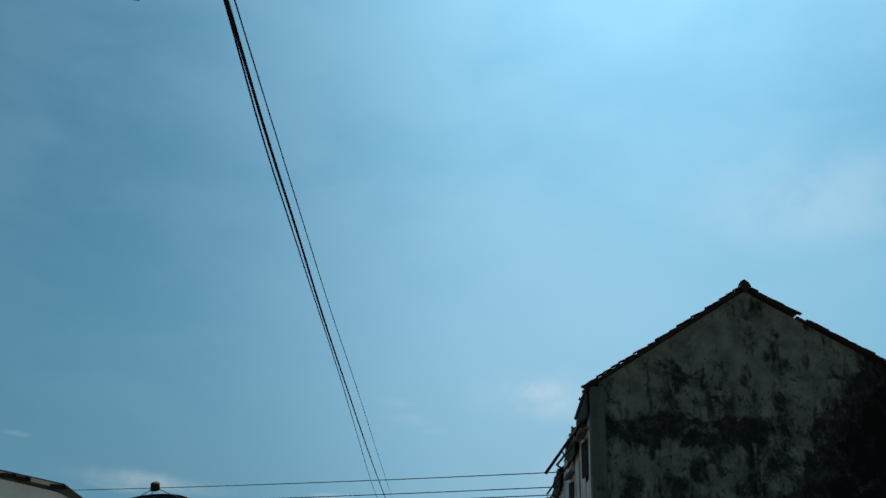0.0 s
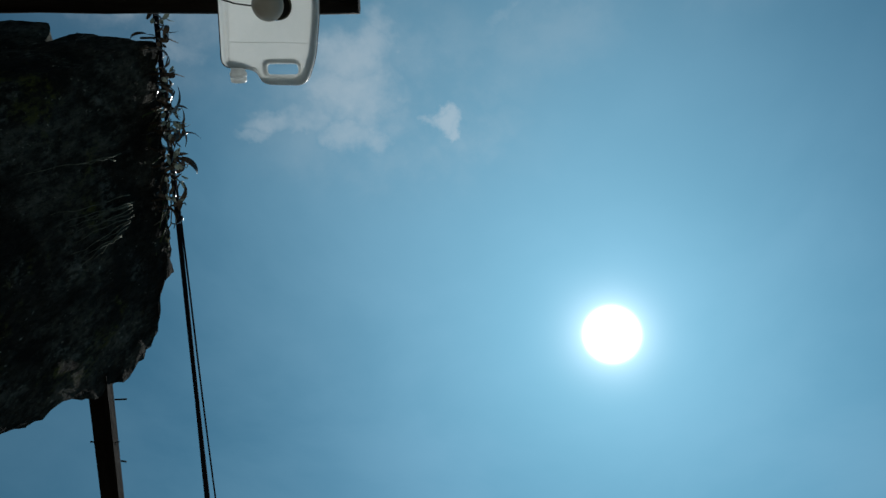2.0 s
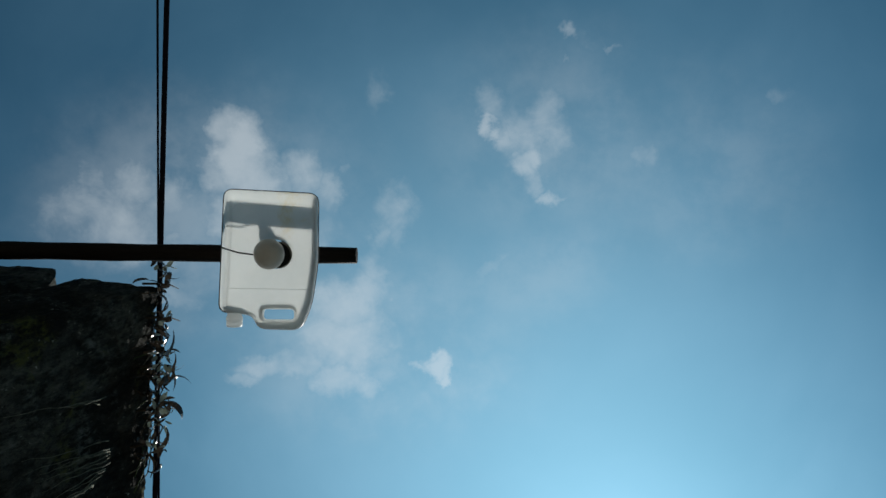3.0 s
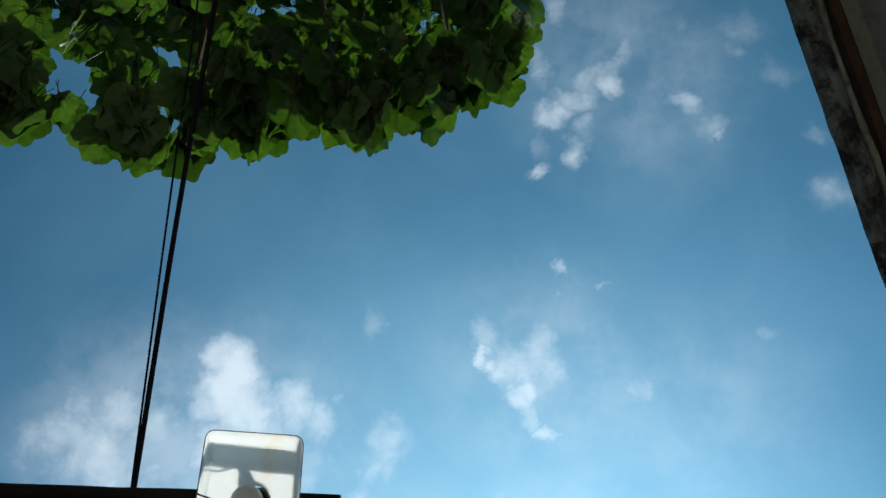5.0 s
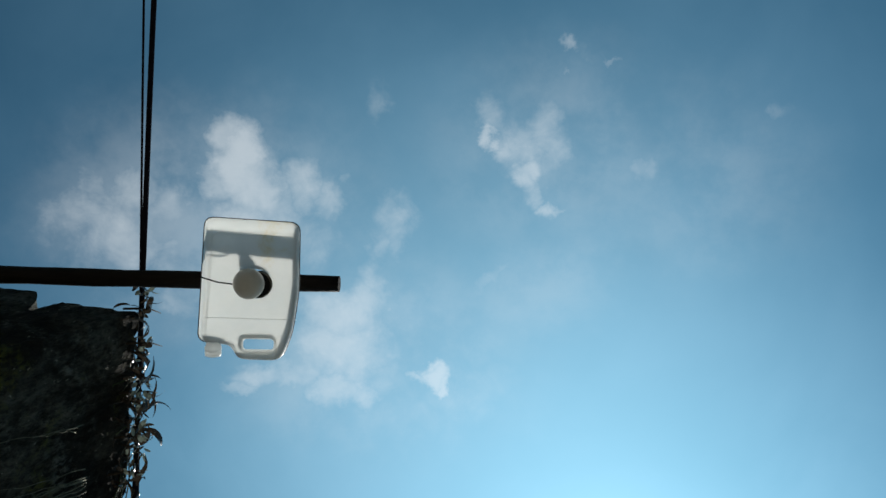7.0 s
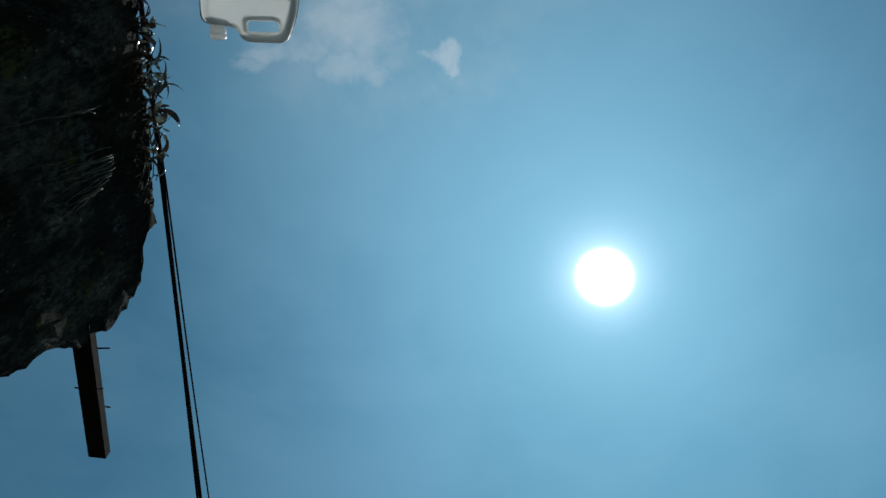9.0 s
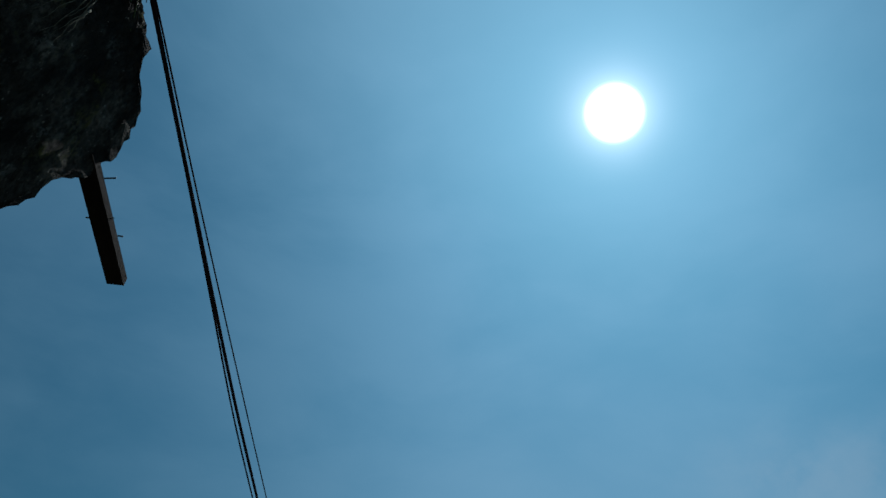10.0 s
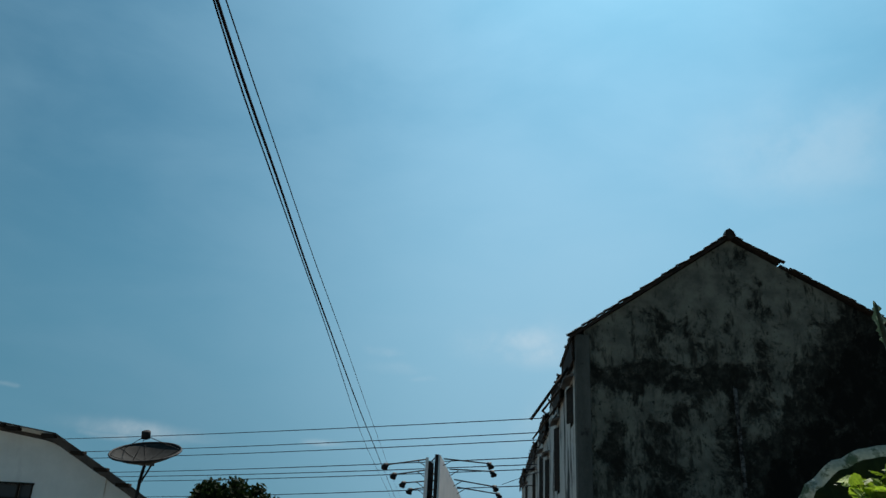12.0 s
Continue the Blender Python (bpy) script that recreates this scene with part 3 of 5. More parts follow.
def filled(outer, holes, name, mat, parent, z, thick):
    """A flat plate with holes."""
    curve = bpy.data.curves.new(name, "CURVE")
    curve.dimensions, curve.fill_mode, curve.extrude = "2D", "BOTH", thick / 2
    for ring in (outer, *holes):
        s = curve.splines.new("POLY")
        s.points.add(len(ring) - 1)
        for p, (x, y) in zip(s.points, ring):
            p.co = (x, y, 0, 1)
        s.use_cyclic_u = True
    temp = bpy.data.objects.new(name, curve)
    data = bpy.data.meshes.new_from_object(temp)
    bpy.data.objects.remove(temp)
    data.transform(Matrix.Translation((0, 0, z)))
    data.materials.clear()
    data.materials.append(mat)
    return part(name, data, mat, parent)


def soft_corners(points, r, n=5):
    """A closed outline with its corners rounded."""
    out = []
    for i, p in enumerate(points):
        p, a, b = Vector(p), Vector(points[i - 1]), Vector(points[(i + 1) % len(points)])
        u = p + (a - p).normalized() * min(r, (a - p).length * 0.45)
        v = p + (b - p).normalized() * min(r, (b - p).length * 0.45)
        for k in range(n + 1):
            t = k / n
            q = u * (1 - t) ** 2 + p * 2 * t * (1 - t) + v * t * t
            out.append((q.x, q.y))
    return out


def jerrycan_lamp():
    place = pose(-0.435, 0.240, 3.085, 0, -10, 1)
    can = thing("jerrycan_lamp", "white cut-open plastic jerrycan shading a bulb under a pole", "lamp")
    can.matrix_world = place
    # the moulded outline, and the flat of the face inside its rounded shoulders
    corners = [(-0.096, -0.131), (0.094, -0.129), (0.096, 0.020), (0.085, 0.110), (0.064, 0.168), (-0.028, 0.166), (-0.042, 0.134), (-0.103, 0.133)]
    flat = [(-0.080, -0.103), (0.086, -0.103), (0.089, 0.020), (0.078, 0.106), (0.058, 0.160), (-0.024, 0.158), (-0.036, 0.126), (-0.092, 0.126)]
    body, inner = soft_corners(corners, 0.022), soft_corners(flat, 0.012)
    bulb_hole = [(0.010 + 0.031 * math.cos(a), 0.031 * math.sin(a)) for a in (2 * math.pi * k / 28 for k in range(28))]
    slot = rounded(-0.019, 0.052, 0.116, 0.146, 0.011)
    filled(inner, [bulb_hole[::-1], slot[::-1]], "face", PLASTIC, can, 0.0, 0.0016)
    bm = bmesh.new()
    rings = [[bm.verts.new((x, y, 0.0)) for x, y in inner]]
    for f, z in ((0.55, 0.003), (0.85, 0.009), (1.0, 0.018)):
        rings.append([bm.verts.new((x0 + (x1 - x0) * f, y0 + (y1 - y0) * f, z)) for (x0, y0), (x1, y1) in zip(inner, body)])

    def cut_edge(x, y):
        """The sawn upper edge: the side towards the wall stands higher and leans out."""
        wall_side = min(1.0, max(0.0, (-0.05 - x) / 0.04))
        return Vector((x - 0.012 * wall_side, y, 0.026 + 0.040 * wall_side * min(1.0, max(0.0, (0.140 - y) / 0.05))))
    rings.append([bm.verts.new(cut_edge(x, y)) for x, y in body])
    for a, b in zip(rings, rings[1:]):
        for k in range(len(a)):
            bm.faces.new((a[k], a[(k + 1) % len(a)], b[(k + 1) % len(a)], b[k])).smooth = True
    rim = part("side_wall", bm, PLASTIC, can)
    solid = rim.modifiers.new("thickness", "SOLIDIFY")
    solid.thickness, solid.offset = 0.0016, -1
    sawn = [cut_edge(x, y) for x, y in body]
    # dark tube on the cut edge paints the outline of plastic seen edge-on
    part("cut_rim", tube(sawn + sawn[:2], 0.0019, 6, caps=False), RIM_OUTLINE, can, "cut edge with a painted dark outline")
    edge = tube([(x, y, 0.006) for x, y in slot + slot[:2]], 0.0040, 8, caps=False)
    part("handle", edge, PLASTIC, can)
    part("mould_seam", tube([(-0.096, 0.074, -0.0012), (0.0, 0.0745, -0.0014), (0.094, 0.075, -0.0012)], 0.0005, 6), PLASTIC, can)
    neck = tube([(-0.077, 0.128, 0.010), (-0.077, 0.138, 0.010), (-0.077, 0.139, 0.010), (-0.077, 0.146, 0.010), (-0.077, 0.147, 0.010), (-0.077, 0.149, 0.010), (-0.077, 0.150, 0.010), (-0.077, 0.158, 0.010)], [0.0150, 0.0150, 0.0175, 0.0175, 0.0160, 0.0160, 0.0172, 0.0165], 18)
    part("spout", neck, PLASTIC, can)
    lamp = thing("light_bulb", "unlit round white bulb in a black holder", "light bulb")
    lamp.matrix_world = pose(-0.437, 0.238, 3.085, 0, 0, 0)
    bm = bmesh.new()
    bmesh.ops.create_uvsphere(bm, u_segments=24, v_segments=14, radius=0.0325)
    for v in bm.verts:
        v.co.z *= 0.8
        v.co += Vector((0.002, -0.001, -0.022))
    part("globe", bm, BULB, lamp, smooth=True)
    part("base", tube([(0.003, 0.0, -0.012), (0.006, 0.002, 0.03), (0.008, 0.004, 0.075)], [0.020, 0.020, 0.014], 14), DARK_METAL, lamp)
    part("holder", tube([(0.017, 0.002, -0.004), (0.017, 0.003, 0.022), (0.014, 0.005, 0.030), (0.012, 0.008, 0.038), (0.010, 0.020, 0.158)], [0.026, 0.026, 0.022, 0.011, 0.008], 18), DARK_METAL, lamp)
    for k in range(3):
        ring = [(0.017 + (0.0268 - 0.0012 * k) * math.cos(a), 0.003 + (0.0268 - 0.0012 * k) * math.sin(a), -0.004 + 0.009 * k) for a in (2 * math.pi * q / 24 for q in range(26))]
        part("thread", tube(ring, 0.0016, 6, caps=False), PALE_ZINC, lamp)
    wire = [(-0.088, -0.05, 0.0), (-0.06, -0.044, 0.005), (-0.03, -0.047, 0.02), (-0.005, -0.03, 0.07), (0.008, 0.012, 0.15)]
    part("flex", tube(wire, 0.0018, 6), CABLE, lamp)
    wire = [(-0.09, -0.015, -0.045), (-0.06, -0.004, -0.034), (-0.03, 0.002, -0.018), (0.0, 0.01, 0.07)]
    part("flex", tube(wire, 0.0016, 6), CABLE, lamp)
    return can


jerrycan_lamp()

# ---------------------------------------------------------------- beam end and weeds on the broken wall
beam_bm = prism([(-0.940, 1.10, 2.982), (-0.890, 1.10, 2.982), (-0.914, 1.528, 2.945), (-0.962, 1.525, 2.945)], (0, 0, 0.028))
beam = thing("beam_end", "dark sawn wooden batten sticking out of the broken wall", "beam")
part("batten", beam_bm, CHAR, beam)
for p, w in (((-0.893, 1.17, 2.98), (0.026, 0.005, 0.010)), ((-0.956, 1.30, 2.97), (-0.022, 0.004, 0.006)), ((-0.907, 1.36, 2.972), (0.014, 0.002, 0.0)), ((-0.912, 1.30, 2.972), (0.012, -0.004, 0.0))):
    part("nail", tube([Vector(p) + Vector((0.012, 0, 0)), Vector(p) + Vector((0.012, 0, 0)) + Vector(w)], 0.0022, 6), DARK_METAL, beam)


def blade(length, width, curl, rng, seg=5):
    """A lance-shaped fleshy leaf along +y, bent by curl."""
    bm = bmesh.new()
    rows = []
    for i in range(seg + 1):
        t = i / seg
        w = width * max(0.04, math.sin(math.pi * (0.08 + 0.9 * t)) ** 0.8)
        y, z = length * t * math.cos(curl * t), length * t * math.sin(curl * t)
        rows.append([bm.verts.new((-w / 2, y, z + 0.12 * w)), bm.verts.new((0, y, z - 0.1 * w)), bm.verts.new((w / 2, y, z + 0.12 * w))])
    for a, b in zip(rows, rows[1:]):
        for k in range(2):
            bm.faces.new((a[k], a[k + 1], b[k + 1], b[k])).smooth = True
    return bm


def aim(p, way, spin=0.0):
    """The pose of a leaf at p whose +y runs along way."""
    way = Vector(way).normalized()
    return Matrix.Translation(p) @ way.to_track_quat("Y", "Z").to_matrix().to_4x4() @ pose(0, 0, 0, 0, spin, 0)


rng = random.Random(4)
blades = [mesh_of("leaf", blade(0.034 + 0.011 * i, 0.010 + 0.0035 * (i % 3), 0.4 + 0.45 * i, rng, 8), DRY_LEAF) for i in range(5)]
buds = [mesh_of("small_leaf", blade(0.016 + 0.004 * i, 0.011, 0.5, rng, 5), PALE_LEAF) for i in range(3)]
for clump, (cx, cy, cz, n) in enumerate(((-0.80, 0.36, 3.37, 9), (-0.785, 0.44, 3.34, 8), (-0.785, 0.555, 3.31, 30), (-0.785, 0.66, 3.29, 24), (-0.79, 0.74, 3.26, 10))):
    weed = thing("wall_weed", "small weed with dry and fleshy leaves on the wall's edge", "plant", "wall weeds", at=(cx, cy, cz))
    part("stem", tube([(-0.03, 0, -0.03), (0.0, 0.004, 0.0), (0.016, 0.012, 0.03), (0.02, 0.03, 0.075)], [0.003, 0.003, 0.002, 0.001], 5), BARK, weed)
    part("stem", tube([(-0.02, 0.02, -0.02), (0.01, 0.03, -0.01), (0.02, 0.05, 0.0), (0.012, 0.08, -0.02)], [0.0025, 0.002, 0.002, 0.001], 5), BARK, weed)
    for k in range(n):
        way = (rng.uniform(-0.35, 0.6), rng.uniform(-0.9, 1.0), rng.uniform(-0.7, 0.6))
        leaf = part("leaf", rng.choice(blades), DRY_LEAF, weed)
        leaf.matrix_local = aim((rng.uniform(-0.015, 0.025), rng.uniform(-0.05, 0.06), rng.uniform(-0.035, 0.03)), way, rng.uniform(-90, 90)) @ Matrix.Scale(rng.uniform(0.6, 1.1), 4)
    # small pale leaflets, which also paint the bright glints among the weeds
    for k in range(n // 2):
        leaf = part("small_leaf", rng.choice(buds), PALE_LEAF, weed, "small pale leaflet painting a bright glint")
        leaf.matrix_local = aim((rng.uniform(0.0, 0.04), rng.uniform(-0.05, 0.05), rng.uniform(-0.04, 0.0)), (rng.uniform(-0.3, 0.6), rng.uniform(-1, 1), rng.uniform(-0.5, 0.5)), rng.uniform(-90, 90))
    if clump < 2:
        for k in range(4):
            leaf = part("leaf", blades[2 + k % 3], DRY_LEAF, weed)
            leaf.matrix_local = aim((0.0, -0.05 + 0.02 * k, 0.0), (0.5 + 0.15 * k, -0.7 + 0.3 * k, 0.4), 70 + 25 * k)
# dry roots that hang down the face
roots = thing("dry_roots", "thin pale dry rootlets hanging on the mouldy wall", "plant")
STRANDS = [(0.592, 3.16, -0.055, 0.34), (0.600, 3.14, -0.030, 0.12), (0.700, 3.165, -0.060, 0.30), (0.717, 3.168, -0.050, 0.30), (0.726, 3.160, -0.042, 0.24),
           (0.735, 3.165, -0.030, 0.26), (0.750, 3.166, -0.020, 0.25), (0.760, 3.150, 0.000, 0.24), (0.772, 3.140, 0.012, 0.20), (0.779, 3.112, 0.020, 0.19)]
for k, (y0, z0, slide, drop) in enumerate(STRANDS):
    for twin in range(2 if k > 1 and k % 2 else 1):
        pts = []
        reach = drop * (0.8, 0.5)[twin]
        for t in (0, 0.1, 0.2, 0.3, 0.4, 0.5, 0.6, 0.7, 0.8, 0.9, 1.0):
            z = z0 - reach * t
            pts.append((-0.80 - 0.24 * min(1.06, 3.36 - z) * (1 if z < 3.36 else 0) + 0.006 + 0.003 * rng.random(), y0 + 0.006 * twin + slide * t * reach / drop + 0.003 * math.sin(6 * t + 2.3 * k + twin) + 0.002 * math.sin(17 * t + k), z))
        part("rootlet", tube(pts, [0.0016 - 0.00011 * q for q in range(11)], 5), DRY_ROOT, roots)

creeper = thing("wall_creeper", "thin dark creeping stems on the wall's edge", "plant")
for k in range(14):
    y0 = rng.uniform(0.42, 0.80)
    pts = [(-0.80 - 0.24 * (0.03 + 0.10 * t) + 0.014 * math.sin(5 * t + k) + 0.004, y0 + 0.11 * t + 0.020 * math.sin(6 * t + 2 * k), 3.335 - 0.10 * t + 0.01 * math.cos(3 * t + k)) for t in (0, 0.2, 0.4, 0.6, 0.8, 1.0)]
    part("creeper_stem", tube(pts, 0.0016, 5), (DRY_LEAF, VEIN, DRY_ROOT)[k % 3], creeper)

# ---------------------------------------------------------------- wires


def wire(points, radius, label, group="", name="overhead_wire", mat=None):
    curve = bpy.data.curves.new(name, "CURVE")
    curve.dimensions, curve.bevel_depth, curve.bevel_resolution, curve.resolution_u = "3D", radius, 2, 10
    fine = []
    pts = [Vector(p) for p in points]
    for i in range(len(pts) - 1):
        p0, p1, p2, p3 = pts[max(i - 1, 0)], pts[i], pts[i + 1], pts[min(i + 2, len(pts) - 1)]
        # tangents by chord length, so that uneven spans stay smooth
        d0, d1, d2 = max((p1 - p0).length, 1e-6), (p2 - p1).length, max((p3 - p2).length, 1e-6)
        m1 = ((p2 - p1) / d1 * d0 + (p1 - p0) / d0 * d1) / (d0 + d1) * d1 if i else p2 - p1
        m2 = ((p3 - p2) / d2 * d1 + (p2 - p1) / d1 * d2) / (d1 + d2) * d1 if i + 2 < len(pts) else p2 - p1
        for k in range(8):
            t = k / 8
            fine.append(p1 * (2 * t**3 - 3 * t * t + 1) + m1 * (t**3 - 2 * t * t + t) + p2 * (3 * t * t - 2 * t**3) + m2 * (t**3 - t * t))
    fine.append(pts[-1])
    s = curve.splines.new("POLY")
    s.points.add(len(fine) - 1)
    for p, co in zip(s.points, fine):
        p.co = (*co, 1)
    curve.materials.append(mat or CABLE)
    temp = bpy.data.objects.new(name, curve)
    data = bpy.data.meshes.new_from_object(temp)
    bpy.data.objects.remove(temp)
    return tagged(new(name, data), label, "wire", group)


# three house cables run along the lane just above the broken wall
THICK = [(-0.50, -5.0), (-0.67, -2.0), (-0.738, -0.92), (-0.767, -0.50), (-0.803, 0.2), (-0.834, 0.86), (-0.86, 1.4), (-0.886, 2.0), (-0.918, 2.75), (-0.945, 3.7), (-0.985, 4.9), (-1.035, 7.0), (-1.115, 10.7), (-1.19, 15.3), (-1.46, 32.8), (-1.85, 60)]
THIN = [(-0.70, -5.0), (-0.765, -2.0), (-0.785, -0.92), (-0.797, -0.52), (-0.813, 0.2), (-0.828, 0.9), (-0.846, 1.45), (-0.866, 2.25), (-0.896, 3.7), (-0.915, 4.7), (-0.936, 6.7), (-0.984, 10), (-1.233, 32), (-1.53, 60)]
SPLIT = [(-0.51, -5.0), (-0.68, -2.0), (-0.770, -0.50), (-0.806, 0.2), (-0.838, 0.86), (-0.872, 1.5), (-0.905, 2.1), (-0.946, 2.84), (-0.975, 3.75), (-1.065, 6.8), (-1.19, 10.1), (-1.26, 11.9), (-1.53, 25.4), (-2.1, 60)]
wire([(x, y, 3.400) for x, y in THICK], 0.0072, "thick black overhead cable along the lane", "lane wires")
wire([(x, y, 3.404) for x, y in THIN], 0.0030, "thin black overhead wire along the lane", "lane wires")
wire([(x, y, 3.410) for x, y in SPLIT], 0.0042, "thin black overhead wire along the lane", "lane wires")
EYE = Vector((0, 0, 1.55))
for (x0, z0), (x1, z1) in (((-16.2, 5.29), (4.9, 7.25)), ((-15.4, 4.77), (4.9, 6.62)), ((-14.9, 4.52), (4.5, 6.25)), ((-13.9, 3.97), (4.15, 5.47)),
                           ((-13.6, 3.80), (4.0, 5.15)), ((-13.2, 3.63), (4.0, 4.95)), ((-11.8, 3.05), (3.9, 4.25))):
    a, b = Vector((x0, 34, z0)), Vector((x1, 34, z1))
    a = EYE + (a - EYE) * ((b.z - EYE.z) / (a.z - EYE.z))
    far = a + (a - b) * 0.25
    near = b + (b - a) * 0.03
    wire([far + (near - far) * t - Vector((0, 0, 0.5 * 4 * t * (1 - t) * 0.25)) for t in (0, 0.2, 0.4, 0.6, 0.8, 1.0)], 0.021, "black power line across the road", "road wires")
wire([(2.35, 25.6, 3.6), (3.2, 26.2, 3.95), (4.1, 27, 4.3)], 0.010, "thin stay wire between the sign and the shop row", "road wires")

# ---------------------------------------------------------------- old shop row with a stained gable
AX = Vector((math.cos(radians(4.9)), -math.sin(radians(4.9)), 0))
AY = Vector((math.sin(radians(4.9)), math.cos(radians(4.9)), 0))
HOME = Vector((3.0, 16.0, 0))


def spot(u, v, z):
    """A point of the row: metres along the gable, along its side and up."""
    p = HOME + AX * u + AY * v
    return Vector((p.x, p.y, z))


ROW = Matrix(((AX.x, AY.x, 0, HOME.x), (AX.y, AY.y, 0, HOME.y), (0, 0, 1, 0), (0, 0, 0, 1)))
row = thing("shop_row", "old two-storey row of shops with a mouldy stained gable", "building")
row.matrix_world = ROW
gable = [(0.22, 0, 0), (7.3, 0, 0), (7.3, 0, 6.18), (4.84, 0, 7.66), (4.64, 0, 7.80), (3.57, 0, 8.46), (0.22, 0, 6.20)]
part("gable_wall", prism(gable, (0, 0.25, 0)), STAINED, row, "grey plaster gable streaked with black mould")
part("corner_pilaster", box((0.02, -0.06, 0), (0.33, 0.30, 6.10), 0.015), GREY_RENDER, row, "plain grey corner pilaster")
part("downpipe", tube([(3.36, -0.05, 0), (3.38, -0.05, 2.8), (3.37, -0.05, 5.0), (3.36, 0.05, 5.1)], 0.045, 10), ZINC, row)
# long side wall with real openings
WINDOWS = [(1.0, 1.7, 4.3, 5.2), (5.0, 5.8, 3.1, 4.9), (9.2, 10.1, 3.0, 4.5), (12.6, 13.4, 3.1, 5.0), (18.2, 19.4, 3.0, 4.9), (27, 28, 3.0, 5.0)]
at_v = 0.3
for v0, v1, z0, z1 in WINDOWS:
    part("side_wall", box((0.06, at_v, 0), (0.26, v0, 6.0)), PLASTER, row)
    part("side_wall", box((0.06, v0, 0), (0.26, v1, z0)), PLASTER, row)
    part("side_wall", box((0.06, v0, z1), (0.26, v1, 6.0)), PLASTER, row)
    win = thing("window", "dark open window with a weathered wooden shutter", "")
    del win["label"]
    win.parent = row
    part("frame", box((0.05, v0, z0), (0.10, v0 + 0.06, z1), 0.006), WOOD, win)
    part("frame", box((0.05, v1 - 0.06, z0), (0.10, v1, z1), 0.006), WOOD, win)
    part("shutter", prism([(0.05, v0 + 0.02, z0 + 0.05), (0.05, v0 + 0.05, z0 + 0.05), (-0.06, v0 + 0.45, z0 + 0.05), (-0.06, v0 + 0.42, z0 + 0.05)], (0, 0, z1 - z0 - 0.1)), WOOD, win)
    part("canopy", prism([(0.06, v0 - 0.25, z1 + 0.16), (0.06, v1 + 0.25, z1 + 0.16), (-0.16, v1 + 0.2, z1 + 0.08), (-0.16, v0 - 0.2, z1 + 0.08)], (0, 0, 0.05)), SHEET, win)
    at_v = v1
part("side_wall", box((0.06, at_v, 0), (0.26, 37, 6.0)), PLASTER, row)
# near-black sheet that paints the unlit rooms behind the open windows
part("room_back", box((1.2, 0.3, 0), (1.25, 37, 6.0)), OPENING_DARK, row)
# roof: one pair of slopes a unit, each a little off its neighbour
UNITS = [(0.0, 2.9, 0.0, 0.06), (3.0, 5.6, -0.24, 0.02), (5.7, 9.0, 0.02, 0.20), (9.1, 12.8, -0.22, 0.02), (12.9, 16.4, 0.0, 0.20), (16.5, 20.4, -0.18, 0.02), (20.5, 28.6, 0.06, 0.14), (28.7, 37.2, -0.08, 0.0)]
rng = random.Random(9)
tile = bmesh.new()
for k in range(7):
    a0, a1 = math.pi * k / 7, math.pi * (k + 1) / 7
    q = [tile.verts.new(c) for c in ((0.11 * math.cos(a0), -0.16, 0.05 * math.sin(a0)), (0.11 * math.cos(a1), -0.16, 0.05 * math.sin(a1)),
                                     (0.095 * math.cos(a1), 0.16, 0.045 * math.sin(a1)), (0.095 * math.cos(a0), 0.16, 0.045 * math.sin(a0)))]
    tile.faces.new(q)
bmesh.ops.remove_doubles(tile, verts=tile.verts[:], dist=0.001)
TILE = mesh_of("tile", tile, ROOF_TILE)
for v0, v1, lift, out in UNITS:
    ridge = Vector((3.58, 0, 8.50 + lift))
    foot = Vector((-0.12 + out, 0, 6.02 + lift))
    right = Vector((7.6, 0, 6.1 + lift))
    for far_end in (foot, right):
        down = (far_end - ridge).normalized()
        norm = Vector((-down.z, 0, down.x)) * (1 if down.x < 0 else -1)
        norm = norm if norm.z > 0 else -norm
        slab = [ridge + Vector((0, v0 - (0.1 if v0 == 0 else 0), 0)), far_end + Vector((0, v0 - (0.1 if v0 == 0 else 0), 0)), far_end + Vector((0, v1, 0)), ridge + Vector((0, v1, 0))]
        if v0 == 0 and far_end is right:
            # a verge tile has gone, and the slope below it has slipped
            for x0, x1, back, slip in ((ridge.x, 4.62, -0.1, 0.0), (4.62, 4.80, -0.02, 0.05), (4.80, 7.6, -0.1, 0.045)):
                a, b = [ridge.lerp(right, (x - ridge.x) / (right.x - ridge.x)) - Vector((0, 0, slip)) for x in (x0, x1)]
                slab = [a + Vector((0, back, 0)), b + Vector((0, back, 0)), b + Vector((0, v1, 0)), a + Vector((0, v1, 0))]
                part("roof_slope", prism(slab, norm * 0.06), ROOF_TILE, row)
            continue
        part("roof_slope", prism(slab, norm * 0.06), ROOF_TILE, row)
    part("ridge_cap", tube([(3.58, v0 - (0.16 if v0 == 0 else 0), 8.53 + lift), (3.58, v1, 8.53 + lift)], 0.10, 10), ROOF_TILE, row)
    # ragged tile ends over the eave
    n = int((v1 - v0) / 0.23)
    for k in range(n):
        if rng.random() < 0.30:
            continue
        t = part("tile", TILE, ROOF_TILE, row)
        t.matrix_local = pose(foot.x + 0.17 - rng.uniform(0, 0.08), v0 + 0.12 + 0.23 * k, foot.z + 0.09 + rng.uniform(-0.02, 0.03), 0, 0, 90) @ pose(0, 0, 0, 35 + rng.uniform(-6, 6), rng.uniform(-5, 5), 0)
    part("fascia", box((foot.x + 0.02, v0 + 0.1, foot.z - 0.36 - 0.20 * rng.random()), (foot.x + 0.06, v1, foot.z - 0.01)), WOOD, row)
    part("soffit", prism([(foot.x + 0.06, v0 + 0.1, foot.z - 0.05), (0.10, v0 + 0.1, 6.0), (0.10, v1, 6.0), (foot.x + 0.06, v1, foot.z - 0.05)], (0, 0, 0.02)), WOOD, row)
